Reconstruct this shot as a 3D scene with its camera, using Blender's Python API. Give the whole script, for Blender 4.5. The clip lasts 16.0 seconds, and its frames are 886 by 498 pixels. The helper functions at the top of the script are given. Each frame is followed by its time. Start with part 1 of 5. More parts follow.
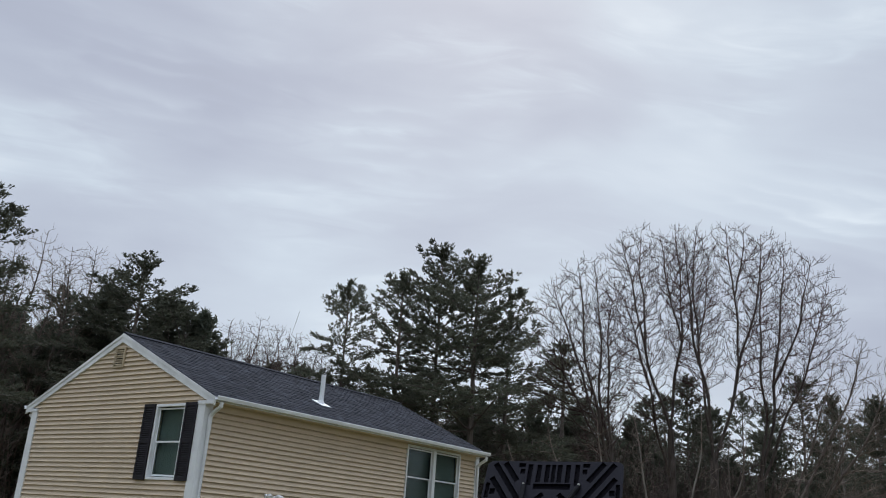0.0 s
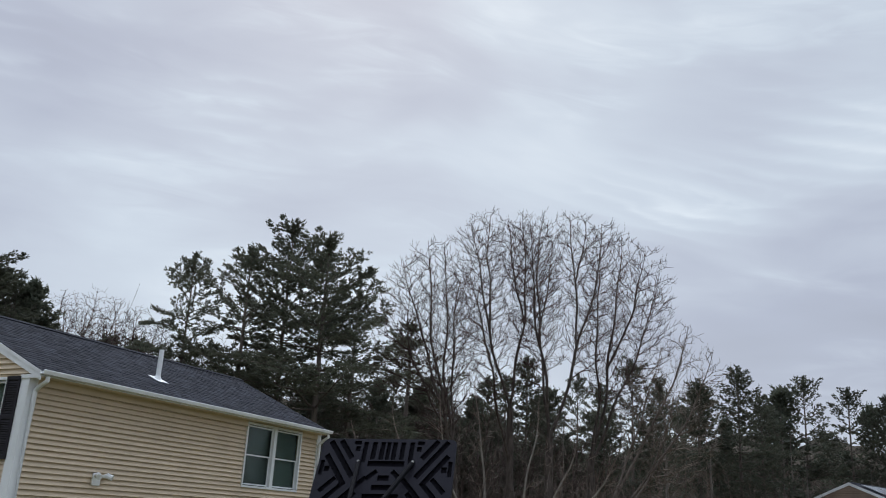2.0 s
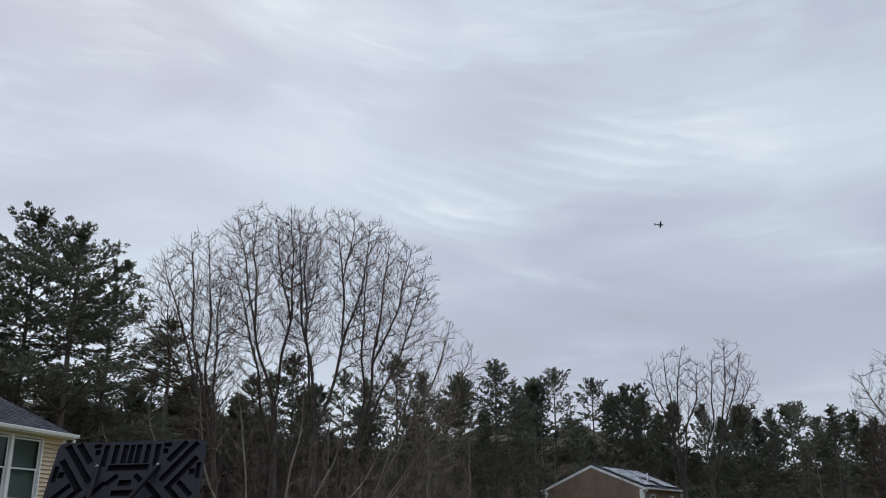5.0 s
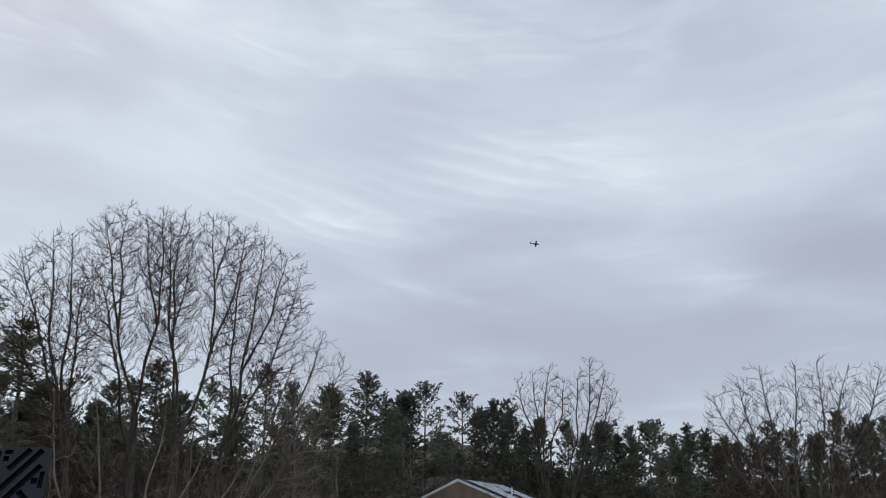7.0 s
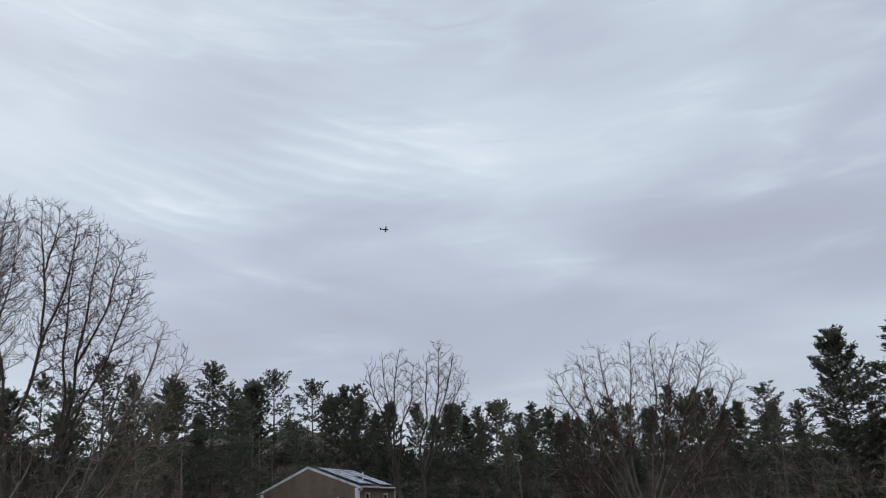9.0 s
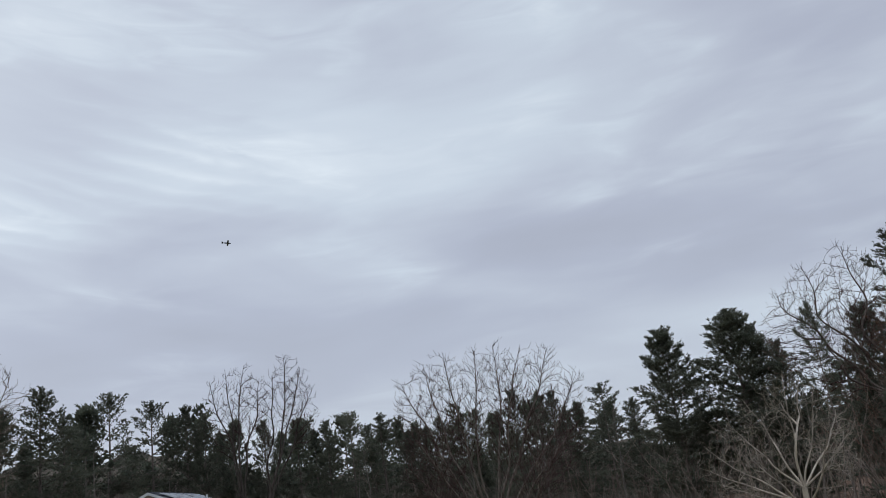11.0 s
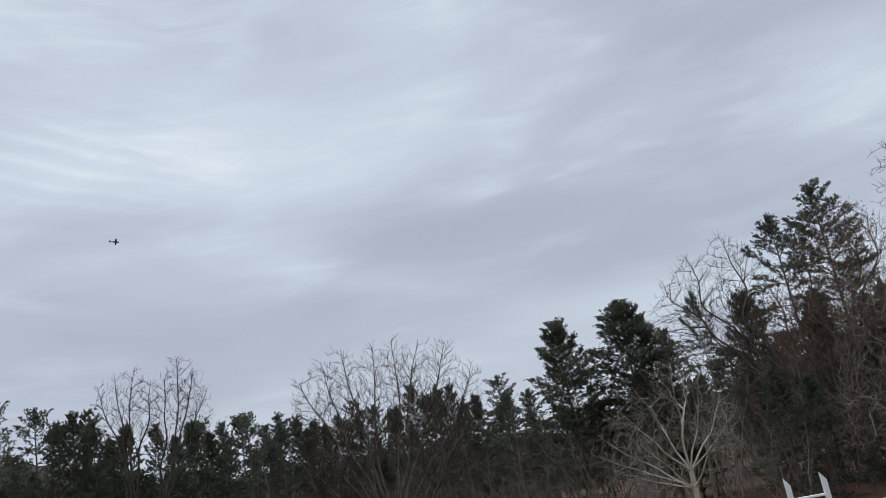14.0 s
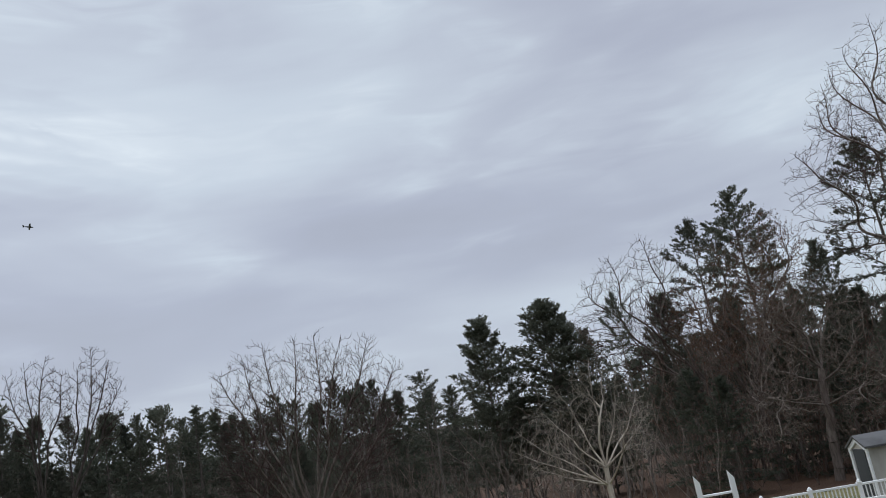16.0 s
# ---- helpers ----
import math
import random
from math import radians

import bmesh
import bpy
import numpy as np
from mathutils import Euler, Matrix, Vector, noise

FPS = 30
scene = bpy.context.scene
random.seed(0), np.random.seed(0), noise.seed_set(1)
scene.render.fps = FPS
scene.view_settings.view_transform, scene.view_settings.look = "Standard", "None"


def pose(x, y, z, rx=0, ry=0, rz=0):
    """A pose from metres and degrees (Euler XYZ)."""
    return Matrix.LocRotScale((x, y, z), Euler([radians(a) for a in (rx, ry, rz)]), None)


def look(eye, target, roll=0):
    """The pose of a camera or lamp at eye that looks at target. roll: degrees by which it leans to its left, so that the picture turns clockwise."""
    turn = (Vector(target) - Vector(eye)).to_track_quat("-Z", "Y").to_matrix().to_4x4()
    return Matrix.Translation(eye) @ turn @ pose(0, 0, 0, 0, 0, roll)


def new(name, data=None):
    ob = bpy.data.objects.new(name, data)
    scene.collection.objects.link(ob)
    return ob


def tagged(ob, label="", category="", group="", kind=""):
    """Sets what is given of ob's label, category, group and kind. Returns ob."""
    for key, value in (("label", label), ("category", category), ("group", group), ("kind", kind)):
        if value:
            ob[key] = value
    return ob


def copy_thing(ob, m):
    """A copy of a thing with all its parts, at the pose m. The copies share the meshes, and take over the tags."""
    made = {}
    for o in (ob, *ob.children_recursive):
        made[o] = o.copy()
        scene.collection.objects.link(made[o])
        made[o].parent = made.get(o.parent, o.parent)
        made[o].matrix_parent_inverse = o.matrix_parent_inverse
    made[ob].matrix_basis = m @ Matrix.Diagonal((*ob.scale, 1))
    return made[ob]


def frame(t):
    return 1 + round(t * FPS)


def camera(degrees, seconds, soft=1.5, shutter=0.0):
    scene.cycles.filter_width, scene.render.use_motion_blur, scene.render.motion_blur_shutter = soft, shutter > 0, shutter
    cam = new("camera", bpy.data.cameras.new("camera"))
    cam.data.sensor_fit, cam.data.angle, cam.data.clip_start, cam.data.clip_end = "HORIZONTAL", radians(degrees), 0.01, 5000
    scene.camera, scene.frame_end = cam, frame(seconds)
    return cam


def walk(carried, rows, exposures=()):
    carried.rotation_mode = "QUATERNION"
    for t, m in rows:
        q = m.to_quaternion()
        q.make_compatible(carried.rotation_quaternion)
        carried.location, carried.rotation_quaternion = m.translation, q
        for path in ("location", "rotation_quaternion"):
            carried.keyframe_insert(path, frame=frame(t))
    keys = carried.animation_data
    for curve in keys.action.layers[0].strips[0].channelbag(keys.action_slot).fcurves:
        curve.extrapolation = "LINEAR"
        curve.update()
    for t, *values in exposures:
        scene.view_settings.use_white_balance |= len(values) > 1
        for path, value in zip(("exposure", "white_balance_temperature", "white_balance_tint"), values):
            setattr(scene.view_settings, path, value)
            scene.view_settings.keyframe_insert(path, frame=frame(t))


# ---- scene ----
cam = camera(53.55, 16.0, soft=0.75, shutter=0.25)
# seconds, yaw, pitch, roll: a person turns on the spot and holds the camera at arm's length
EYE, ARM = 3.0, 0.427
ROWS = [
    (0.0, -0.00, 18.23, 4.14), (0.5, -2.30, 18.13, 4.15), (1.0, -4.64, 17.60, 4.03), (1.5, -7.22, 17.54, 3.55),
    (2.0, -10.14, 17.50, 3.32), (2.5, -13.11, 17.06, 3.21), (3.0, -15.59, 16.94, 3.48), (3.5, -18.11, 16.87, 3.05),
    (4.0, -20.92, 17.07, 1.52), (4.5, -23.56, 17.31, 0.19), (4.7, -24.48, 17.42, -0.13), (7.0, -34.06, 18.36, -0.30),
    (7.5, -36.74, 17.61, -1.53), (8.0, -39.03, 17.09, -2.19), (8.5, -41.52, 17.14, -2.86), (9.0, -44.27, 17.07, -3.85),
    (9.5, -47.71, 17.31, -5.55), (10.0, -50.91, 17.90, -7.08), (10.2, -51.97, 17.83, -7.50), (12.5, -57.63, 15.30, -8.71),
    (13.0, -58.73, 15.33, -9.57), (13.5, -60.05, 15.44, -10.14), (14.0, -61.55, 15.38, -10.69), (14.5, -62.64, 15.19, -10.96),
    (15.0, -63.70, 15.23, -11.11), (15.5, -64.78, 14.83, -10.49), (16.0, -66.37, 14.24, -10.32),
]


def held(yaw, pitch, roll):
    a = radians(yaw)
    return (pose(-ARM * math.sin(a), ARM * math.cos(a) - ARM, EYE, 0, 0, yaw)
            @ pose(0, 0, 0, 90 + pitch) @ pose(0, 0, 0, 0, 0, roll))


walk(cam, [(t, held(y, p, r)) for t, y, p, r in ROWS])

# ---------------------------------------------------------------- sky and light
SUN_AZ, SUN_EL = 3.0, 42.0


def place(az, dist, z=0.0):
    """Azimuth in degrees from +y towards +x."""
    a, b = radians(az), radians(min(66.0, max(0.0, az - 14.0)))
    return Vector((dist * math.sin(a) + ARM * math.sin(b), dist * math.cos(a) + ARM * (math.cos(b) - 1), z))


def height(el, dist):
    return EYE + dist * math.tan(radians(el))


class Nodes:
    """Short hand for node trees."""

    def __init__(self, tree):
        self.t = tree
        tree.nodes.clear()

    def n(self, kind, ins=None, **props):
        node = self.t.nodes.new(kind)
        for k, v in props.items():
            setattr(node, k, v)
        for k, v in (ins or {}).items():
            if isinstance(v, bpy.types.NodeSocket):
                self.t.links.new(v, node.inputs[k])
            else:
                node.inputs[k].default_value = v
        return node

    def math(self, op, a, b=0.0, c=None):
        ins = {0: a, 1: b}
        if c is not None:
            ins[2] = c
        return self.n("ShaderNodeMath", ins, operation=op).outputs[0]

    def mix(self, fac, a, b, blend="MIX"):
        node = self.n("ShaderNodeMix", None, data_type="RGBA", blend_type=blend)
        for k, v in ((0, fac), (6, a), (7, b)):
            if isinstance(v, bpy.types.NodeSocket):
                self.t.links.new(v, node.inputs[k])
            else:
                node.inputs[k].default_value = v if k == 0 or len(v) == 4 else (*v, 1)
        return node.outputs[2]

    def ramp(self, fac, stops):
        node = self.n("ShaderNodeValToRGB", {0: fac})
        e = node.color_ramp.elements
        while len(e) < len(stops):
            e.new(0.5)
        for el, (p, c) in zip(e, stops):
            el.position, el.color = p, (*c, 1) if len(c) == 3 else c
        return node.outputs[0]


world = bpy.data.worlds.new("overcast_sky")
world.use_nodes = True
scene.world = world
W = Nodes(world.node_tree)
way = W.n("ShaderNodeTexCoord").outputs["Generated"]
xyz = W.n("ShaderNodeSeparateXYZ", {0: way})
X, Y, Z = xyz.outputs
# the cloud deck by azimuth and elevation: soft level bands that dip towards the east
azim = W.math("ARCTAN2", X, Y)
elev = W.math("ARCSINE", Z)
bow = W.math("MULTIPLY", W.math("POWER", W.math("SUBTRACT", W.math("MINIMUM", W.math("MAXIMUM", azim, 0.15), 1.0), 0.85), 2.0), -0.17)
turned = W.n("ShaderNodeCombineXYZ", {0: azim, 1: W.math("ADD", elev, bow), 2: 0.0}).outputs[0]


def cloud_noise(shift, stretch, detail, rough, warp, turn=0.0):
    at = W.n("ShaderNodeMapping", {0: turned, "Location": shift, "Rotation": (0, 0, radians(turn)), "Scale": stretch}).outputs[0]
    return W.n("ShaderNodeTexNoise", {"Vector": at, "Scale": 1.0, "Detail": detail, "Roughness": rough, "Distortion": warp}).outputs[0]


broad = cloud_noise((3.1, 1.7, 0), (1.7, 4.6, 1), 3.0, 0.45, 0.4)
medium = cloud_noise((0.4, 6.2, 0), (4.0, 12.0, 1), 4.0, 0.45, 0.6, -4)
ripple = cloud_noise((5.0, 2.2, 0), (9.0, 46.0, 1), 3.0, 0.5, 0.9, -6)
sun_way = Vector((math.sin(radians(SUN_AZ)) * math.cos(radians(SUN_EL)), math.cos(radians(SUN_AZ)) * math.cos(radians(SUN_EL)), math.sin(radians(SUN_EL))))
to_sun = W.n("ShaderNodeVectorMath", {0: way, 1: sun_way}, operation="DOT_PRODUCT").outputs["Value"]
glow = W.math("POWER", W.math("MAXIMUM", to_sun, 0.0), 6.0)
mask = W.n("ShaderNodeMapRange", {0: medium, 1: 0.46, 2: 0.64, 3: 0.0, 4: 1.0}, interpolation_type="SMOOTHSTEP").outputs[0]
rip = W.math("MULTIPLY", W.math("SUBTRACT", ripple, 0.45), W.math("MULTIPLY_ADD", mask, 0.30, 0.06))


def wave_bank(az, el, wide, tall, slope, period):
    """A bank of small cloud waves round a direction of the sky, fading out all round."""
    a = W.math("DIVIDE", W.math("SUBTRACT", azim, radians(az)), radians(wide))
    e = W.math("DIVIDE", W.math("SUBTRACT", elev, radians(el)), radians(tall))
    fade = W.math("POWER", 2.718, W.math("MULTIPLY", W.math("ADD", W.math("MULTIPLY", a, a), W.math("MULTIPLY", e, e)), -1.0))
    stray = W.math("MULTIPLY_ADD", W.math("SUBTRACT", medium, 0.5), radians(4.5), W.math("MULTIPLY", W.math("SUBTRACT", ripple, 0.5), radians(0.9)))
    phase = W.math("MULTIPLY", W.math("ADD", W.math("MULTIPLY_ADD", azim, slope, elev), stray), 2 * math.pi / radians(period))
    crest = W.math("POWER", W.math("MULTIPLY_ADD", W.math("SINE", phase), 0.5, 0.5), 1.8)
    return W.math("MULTIPLY", W.math("MULTIPLY", crest, fade), W.math("MULTIPLY_ADD", ripple, 1.6, -0.1))


banks = wave_bank(-4.6, 24.6, 4.0, 3.0, 0.06, 1.25)
for bank in ((26.3, 20.8, 6.5, 2.3, 0.27, 1.05), (38.0, 23.4, 8.0, 2.8, 0.22, 1.3), (-21.0, 26.0, 5.0, 2.5, 0.05, 1.2)):
    banks = W.math("ADD", banks, wave_bank(*bank))
rip = W.math("MULTIPLY_ADD", banks, 0.12, rip)
density = W.math("ADD", W.math("MULTIPLY_ADD", W.math("SUBTRACT", medium, 0.5), 0.40, broad), rip)
density = W.math("MULTIPLY_ADD", glow, 0.055, density)


def cloud_bank(az, el, wide, tall, thin):
    """A broad thinner or thicker stretch of the cloud deck, with a ragged edge."""
    a = W.math("DIVIDE", W.math("SUBTRACT", azim, radians(az)), radians(wide))
    e = W.math("ADD", elev, W.math("MULTIPLY", W.math("SUBTRACT", medium, 0.5), radians(5.0)))
    e = W.math("DIVIDE", W.math("SUBTRACT", e, radians(el)), radians(tall))
    return W.math("MULTIPLY", W.math("POWER", 2.718, W.math("MULTIPLY", W.math("ADD", W.math("MULTIPLY", a, a), W.math("MULTIPLY", e, e)), -1.0)), thin)


for bank in ((56, 15.0, 24, 5.0, -0.22), (64, 8.6, 18, 1.4, 0.06), (52, 11.2, 16, 3.4, -0.15), (20, 12.0, 14, 4.0, -0.04), (37, 23.0, 16, 5.0, 0.16), (74, 21, 16, 9.0, 0.05), (54, 27, 8, 5.0, -0.06), (20, 30, 14, 5.0, -0.08), (4, 31, 10, 5.0, -0.08), (1, 27, 6, 6.0, 0.03), (62, 20.5, 16, 2.5, 0.07)):
    density = W.math("ADD", density, cloud_bank(*bank))
cloud = W.ramp(density, [(0.10, (0.370, 0.395, 0.470)), (0.30, (0.413, 0.446, 0.538)), (0.45, (0.478, 0.522, 0.609)), (0.60, (0.558, 0.624, 0.704)), (0.85, (0.715, 0.785, 0.845))])
sky_tex = W.n("ShaderNodeTexSky", None, sky_type="NISHITA", sun_disc=False, sun_elevation=radians(SUN_EL), sun_rotation=radians(SUN_AZ)).outputs[0]
cloud = W.mix(0.012, cloud, sky_tex)
# an overcast sky is brightest overhead
zenith = W.n("ShaderNodeMapRange", {0: Z, 1: 0.66, 2: 1.0, 3: 1.0, 4: 4.4}, interpolation_type="SMOOTHSTEP").outputs[0]
back = W.n("ShaderNodeBackground", {0: cloud, 1: zenith})
W.t.links.new(back.outputs[0], W.n("ShaderNodeOutputWorld").inputs[0])

sun = new("sun", bpy.data.lights.new("sun", "SUN"))
sun.data.energy, sun.data.angle, sun.data.color = 0.6, radians(40), (1.0, 0.97, 0.93)
sun.matrix_world = look(sun_way * 100, (0, 0, 0))


# ---------------------------------------------------------------- materials
def material(name):
    m = bpy.data.materials.new(name)
    m.use_nodes = True
    return m, Nodes(m.node_tree)


def finish(m, N, color, rough=0.6, metal=0.0, bump=None, strength=0.2, distance=0.01, spec=0.5):
    ins = {"Base Color": color if isinstance(color, bpy.types.NodeSocket) else (*color, 1), "Roughness": rough, "Metallic": metal, "Specular IOR Level": spec}
    b = N.n("ShaderNodeBsdfPrincipled", ins)
    if bump is not None:
        N.t.links.new(N.n("ShaderNodeBump", {"Height": bump, "Strength": strength, "Distance": distance}).outputs[0], b.inputs["Normal"])
    N.t.links.new(b.outputs[0], N.n("ShaderNodeOutputMaterial").inputs[0])
    return m


def coords(N, scale=(1, 1, 1), kind="Object"):
    return N.n("ShaderNodeMapping", {0: N.n("ShaderNodeTexCoord").outputs[kind], "Scale": scale}).outputs[0]


def painted(name, color, rough=0.5, grain=(1, 1, 1), vary=0.12, dirt=0.12, bump=0.1, spec=0.4):
    """A plain coat with fine grain, broad weathering and a tone of its own for every piece."""
    m, N = material(name)
    fine = N.n("ShaderNodeTexNoise", {"Vector": coords(N, grain), "Scale": 30.0, "Detail": 4.0}).outputs[0]
    wide = N.n("ShaderNodeTexNoise", {"Vector": coords(N, (1, 1, 0.35)), "Scale": 1.3, "Detail": 5.0, "Roughness": 0.6}).outputs[0]
    own = N.n("ShaderNodeObjectInfo").outputs["Random"]
    dark = tuple(c * (1 - 2.2 * dirt) for c in color)
    c = N.mix(N.ramp(wide, [(0.42, (0, 0, 0)), (0.72, (1, 1, 1))]), color, dark)
    tone = N.math("MULTIPLY_ADD", N.math("SUBTRACT", own, 0.5), vary, N.math("MULTIPLY_ADD", N.math("SUBTRACT", fine, 0.5), vary * 1.2, 1.0))
    c = N.n("ShaderNodeVectorMath", {0: c, "Scale": tone}, operation="SCALE").outputs[0]
    return finish(m, N, c, N.math("MULTIPLY_ADD", fine, 0.15, rough - 0.07), bump=fine, strength=bump, distance=0.004, spec=spec)


M_SIDING = painted("beige_vinyl", (0.578, 0.471, 0.346), 0.55, (0.4, 6, 14), 0.08, 0.04)
M_SIDING2 = painted("tan_vinyl", (0.20, 0.138, 0.10), 0.55, (0.4, 6, 14), 0.10, 0.12)
M_TRIM = painted("white_trim", (0.78, 0.80, 0.82), 0.42, vary=0.05, dirt=0.10)
M_SHUTTER = painted("dark_shutter", (0.010, 0.008, 0.013), 0.75, vary=0.15, dirt=0.1)
M_SHUTTER2 = painted("maroon_shutter", (0.045, 0.018, 0.018), 0.5)
M_VENT = painted("tan_vent_plastic", (0.42, 0.34, 0.23), 0.55, vary=0.08)
M_BLIND = painted("window_shade", (0.105, 0.125, 0.12), 0.7, vary=0.06)
M_BLIND_DARK = painted("drawn_dark_shade", (0.060, 0.072, 0.072), 0.7, vary=0.06)
M_ROOM = painted("dim_interior", (0.03, 0.036, 0.038), 0.8)
M_PLASTIC = painted("slate_plastic", (0.0046, 0.0042, 0.0100), 0.7, (1, 1, 1), 0.05, 0.12, 0.2, 0.18)
M_BLACK = painted("black_plastic", (0.005, 0.005, 0.008), 0.7, vary=0.1, spec=0.1)
# near black: the shade inside the backboard's slots is put into this colour
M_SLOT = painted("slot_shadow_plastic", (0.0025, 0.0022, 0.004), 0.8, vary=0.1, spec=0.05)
M_STEEL = painted("black_steel", (0.003, 0.003, 0.005), 0.7, vary=0.1, spec=0.1)
M_FENCE = painted("white_vinyl_rail", (0.80, 0.80, 0.80), 0.45, vary=0.04, dirt=0.08)
M_SHED = painted("pale_shed_board", (0.46, 0.44, 0.40), 0.7, (6, 6, 1), 0.1, 0.18)
M_DOORWAY = painted("dark_shed_door", (0.05, 0.055, 0.06), 0.7)
M_CONCRETE = painted("concrete", (0.34, 0.33, 0.31), 0.85, vary=0.1, dirt=0.2, bump=0.4)
M_PLANE = painted("aircraft_paint", (0.06, 0.065, 0.075), 0.4)
M_BOLT, N = material("zinc_bolt")
finish(M_BOLT, N, (0.7, 0.7, 0.72), 0.3, 1.0)

M_GLASS, N = material("window_glass")
g = N.n("ShaderNodeBsdfGlass", {"Color": (0.86, 0.92, 0.90, 1), "Roughness": 0.0, "IOR": 1.25})
N.t.links.new(g.outputs[0], N.n("ShaderNodeOutputMaterial").inputs[0])

M_SOLAR, N = material("solar_glass_painted_sky")
# glossy glass; the pale base colour adds a painted reflection of the sky
n1 = N.n("ShaderNodeTexNoise", {"Vector": coords(N), "Scale": 2.0, "Detail": 3.0}).outputs[0]
finish(M_SOLAR, N, N.ramp(n1, [(0.3, (0.22, 0.24, 0.27)), (0.7, (0.42, 0.44, 0.47))]), 0.22, spec=0.9)


def shingle(name, a, b):
    m, N = material(name)
    tab = N.n("ShaderNodeNewGeometry").outputs["Random Per Island"]
    grit = N.n("ShaderNodeTexNoise", {"Vector": coords(N), "Scale": 34.0, "Detail": 5.0, "Roughness": 0.7}).outputs[0]
    wide = N.n("ShaderNodeTexNoise", {"Vector": coords(N), "Scale": 1.1, "Detail": 4.0}).outputs[0]
    c = N.mix(tab, a, b)
    c = N.n("ShaderNodeVectorMath", {0: c, "Scale": N.math("MULTIPLY_ADD", grit, 0.7, N.math("MULTIPLY_ADD", wide, 0.5, 0.42))}, operation="SCALE").outputs[0]
    return finish(m, N, c, 0.95, bump=grit, strength=0.5, distance=0.01, spec=0.15)


M_SHINGLE = shingle("charcoal_shingle", (0.012, 0.014, 0.020), (0.036, 0.039, 0.052))


def bark(name, a, b, scale=9.0):
    m, N = material(name)
    v = coords(N, (scale, scale, scale * 0.22))
    n1 = N.n("ShaderNodeTexNoise", {"Vector": v, "Scale": 1.0, "Detail": 6.0, "Roughness": 0.65}).outputs[0]
    n2 = N.n("ShaderNodeTexNoise", {"Vector": coords(N), "Scale": 0.6, "Detail": 3.0}).outputs[0]
    own = N.n("ShaderNodeObjectInfo").outputs["Random"]
    c = N.mix(N.ramp(n1, [(0.33, (0, 0, 0)), (0.66, (1, 1, 1))]), a, b)
    tone = N.math("MULTIPLY_ADD", own, 0.35, N.math("MULTIPLY_ADD", n2, 0.6, 0.5))
    c = N.n("ShaderNodeVectorMath", {0: c, "Scale": tone}, operation="SCALE").outputs[0]
    return finish(m, N, c, 0.9, bump=n1, strength=0.6, distance=0.03, spec=0.2)


M_PINE_BARK = bark("pine_bark", (0.085, 0.070, 0.061), (0.18, 0.152, 0.132))
M_BARK = bark("grey_brown_bark", (0.06, 0.047, 0.04), (0.17, 0.14, 0.12))
M_TWIG = bark("reddish_twig", (0.036, 0.021, 0.019), (0.082, 0.051, 0.046), 4.0)
M_TWIG_TAN = bark("tan_twig", (0.11, 0.087, 0.073), (0.22, 0.178, 0.15), 4.0)
M_TWIG_BROWN = bark("brown_twig", (0.085, 0.062, 0.053), (0.175, 0.133, 0.114), 4.0)
M_TWIG_MID = bark("dull_brown_twig", (0.045, 0.033, 0.029), (0.10, 0.078, 0.068), 4.0)
M_TWIG_RUST = bark("rust_brown_twig", (0.095, 0.060, 0.046), (0.19, 0.125, 0.098), 4.0)
M_TWIG_PALE = bark("pale_twig", (0.21, 0.178, 0.148), (0.40, 0.345, 0.29), 4.0)
M_DARK_BARK = bark("dark_maple_bark", (0.036, 0.028, 0.025), (0.092, 0.076, 0.068))
M_BRUSH = bark("brush_stem", (0.13, 0.100, 0.084), (0.26, 0.208, 0.176), 4.0)
M_PALE_TRUNK = bark("pale_grey_trunk", (0.092, 0.082, 0.072), (0.205, 0.183, 0.158), 6.0)
M_PALE_BARK = bark("pale_smooth_bark", (0.26, 0.22, 0.175), (0.50, 0.44, 0.37), 5.0)


def foliage(name, a, b, c2, through_=0.5):
    """Needles or leaves: some of the light passes through them."""
    m, N = material(name)
    isl = N.n("ShaderNodeNewGeometry").outputs["Random Per Island"]
    n1 = N.n("ShaderNodeTexNoise", {"Vector": coords(N), "Scale": 0.7, "Detail": 3.0}).outputs[0]
    own = N.n("ShaderNodeObjectInfo").outputs["Random"]
    c = N.mix(N.ramp(n1, [(0.35, (0, 0, 0)), (0.68, (1, 1, 1))]), a, b)
    c = N.mix(N.math("MULTIPLY", isl, 0.45), c, c2)
    c = N.n("ShaderNodeVectorMath", {0: c, "Scale": N.math("MULTIPLY_ADD", own, 0.5, 0.75)}, operation="SCALE").outputs[0]
    top = N.n("ShaderNodeBsdfPrincipled", {"Base Color": c, "Roughness": 0.65, "Specular IOR Level": 0.3})
    glow_ = N.n("ShaderNodeBsdfTranslucent", {"Color": c})
    both = N.n("ShaderNodeMixShader", {0: through_, 1: top.outputs[0], 2: glow_.outputs[0]})
    N.t.links.new(both.outputs[0], N.n("ShaderNodeOutputMaterial").inputs[0])
    return m


M_NEEDLE = foliage("pine_needles", (0.075, 0.086, 0.067), (0.106, 0.116, 0.085), (0.146, 0.134, 0.094))
M_NEEDLE_DARK = foliage("hemlock_needles", (0.074, 0.090, 0.069), (0.100, 0.114, 0.082), (0.142, 0.130, 0.094))
M_DEAD_LEAF = foliage("dead_leaves", (0.085, 0.045, 0.028), (0.13, 0.07, 0.04), (0.17, 0.10, 0.06))

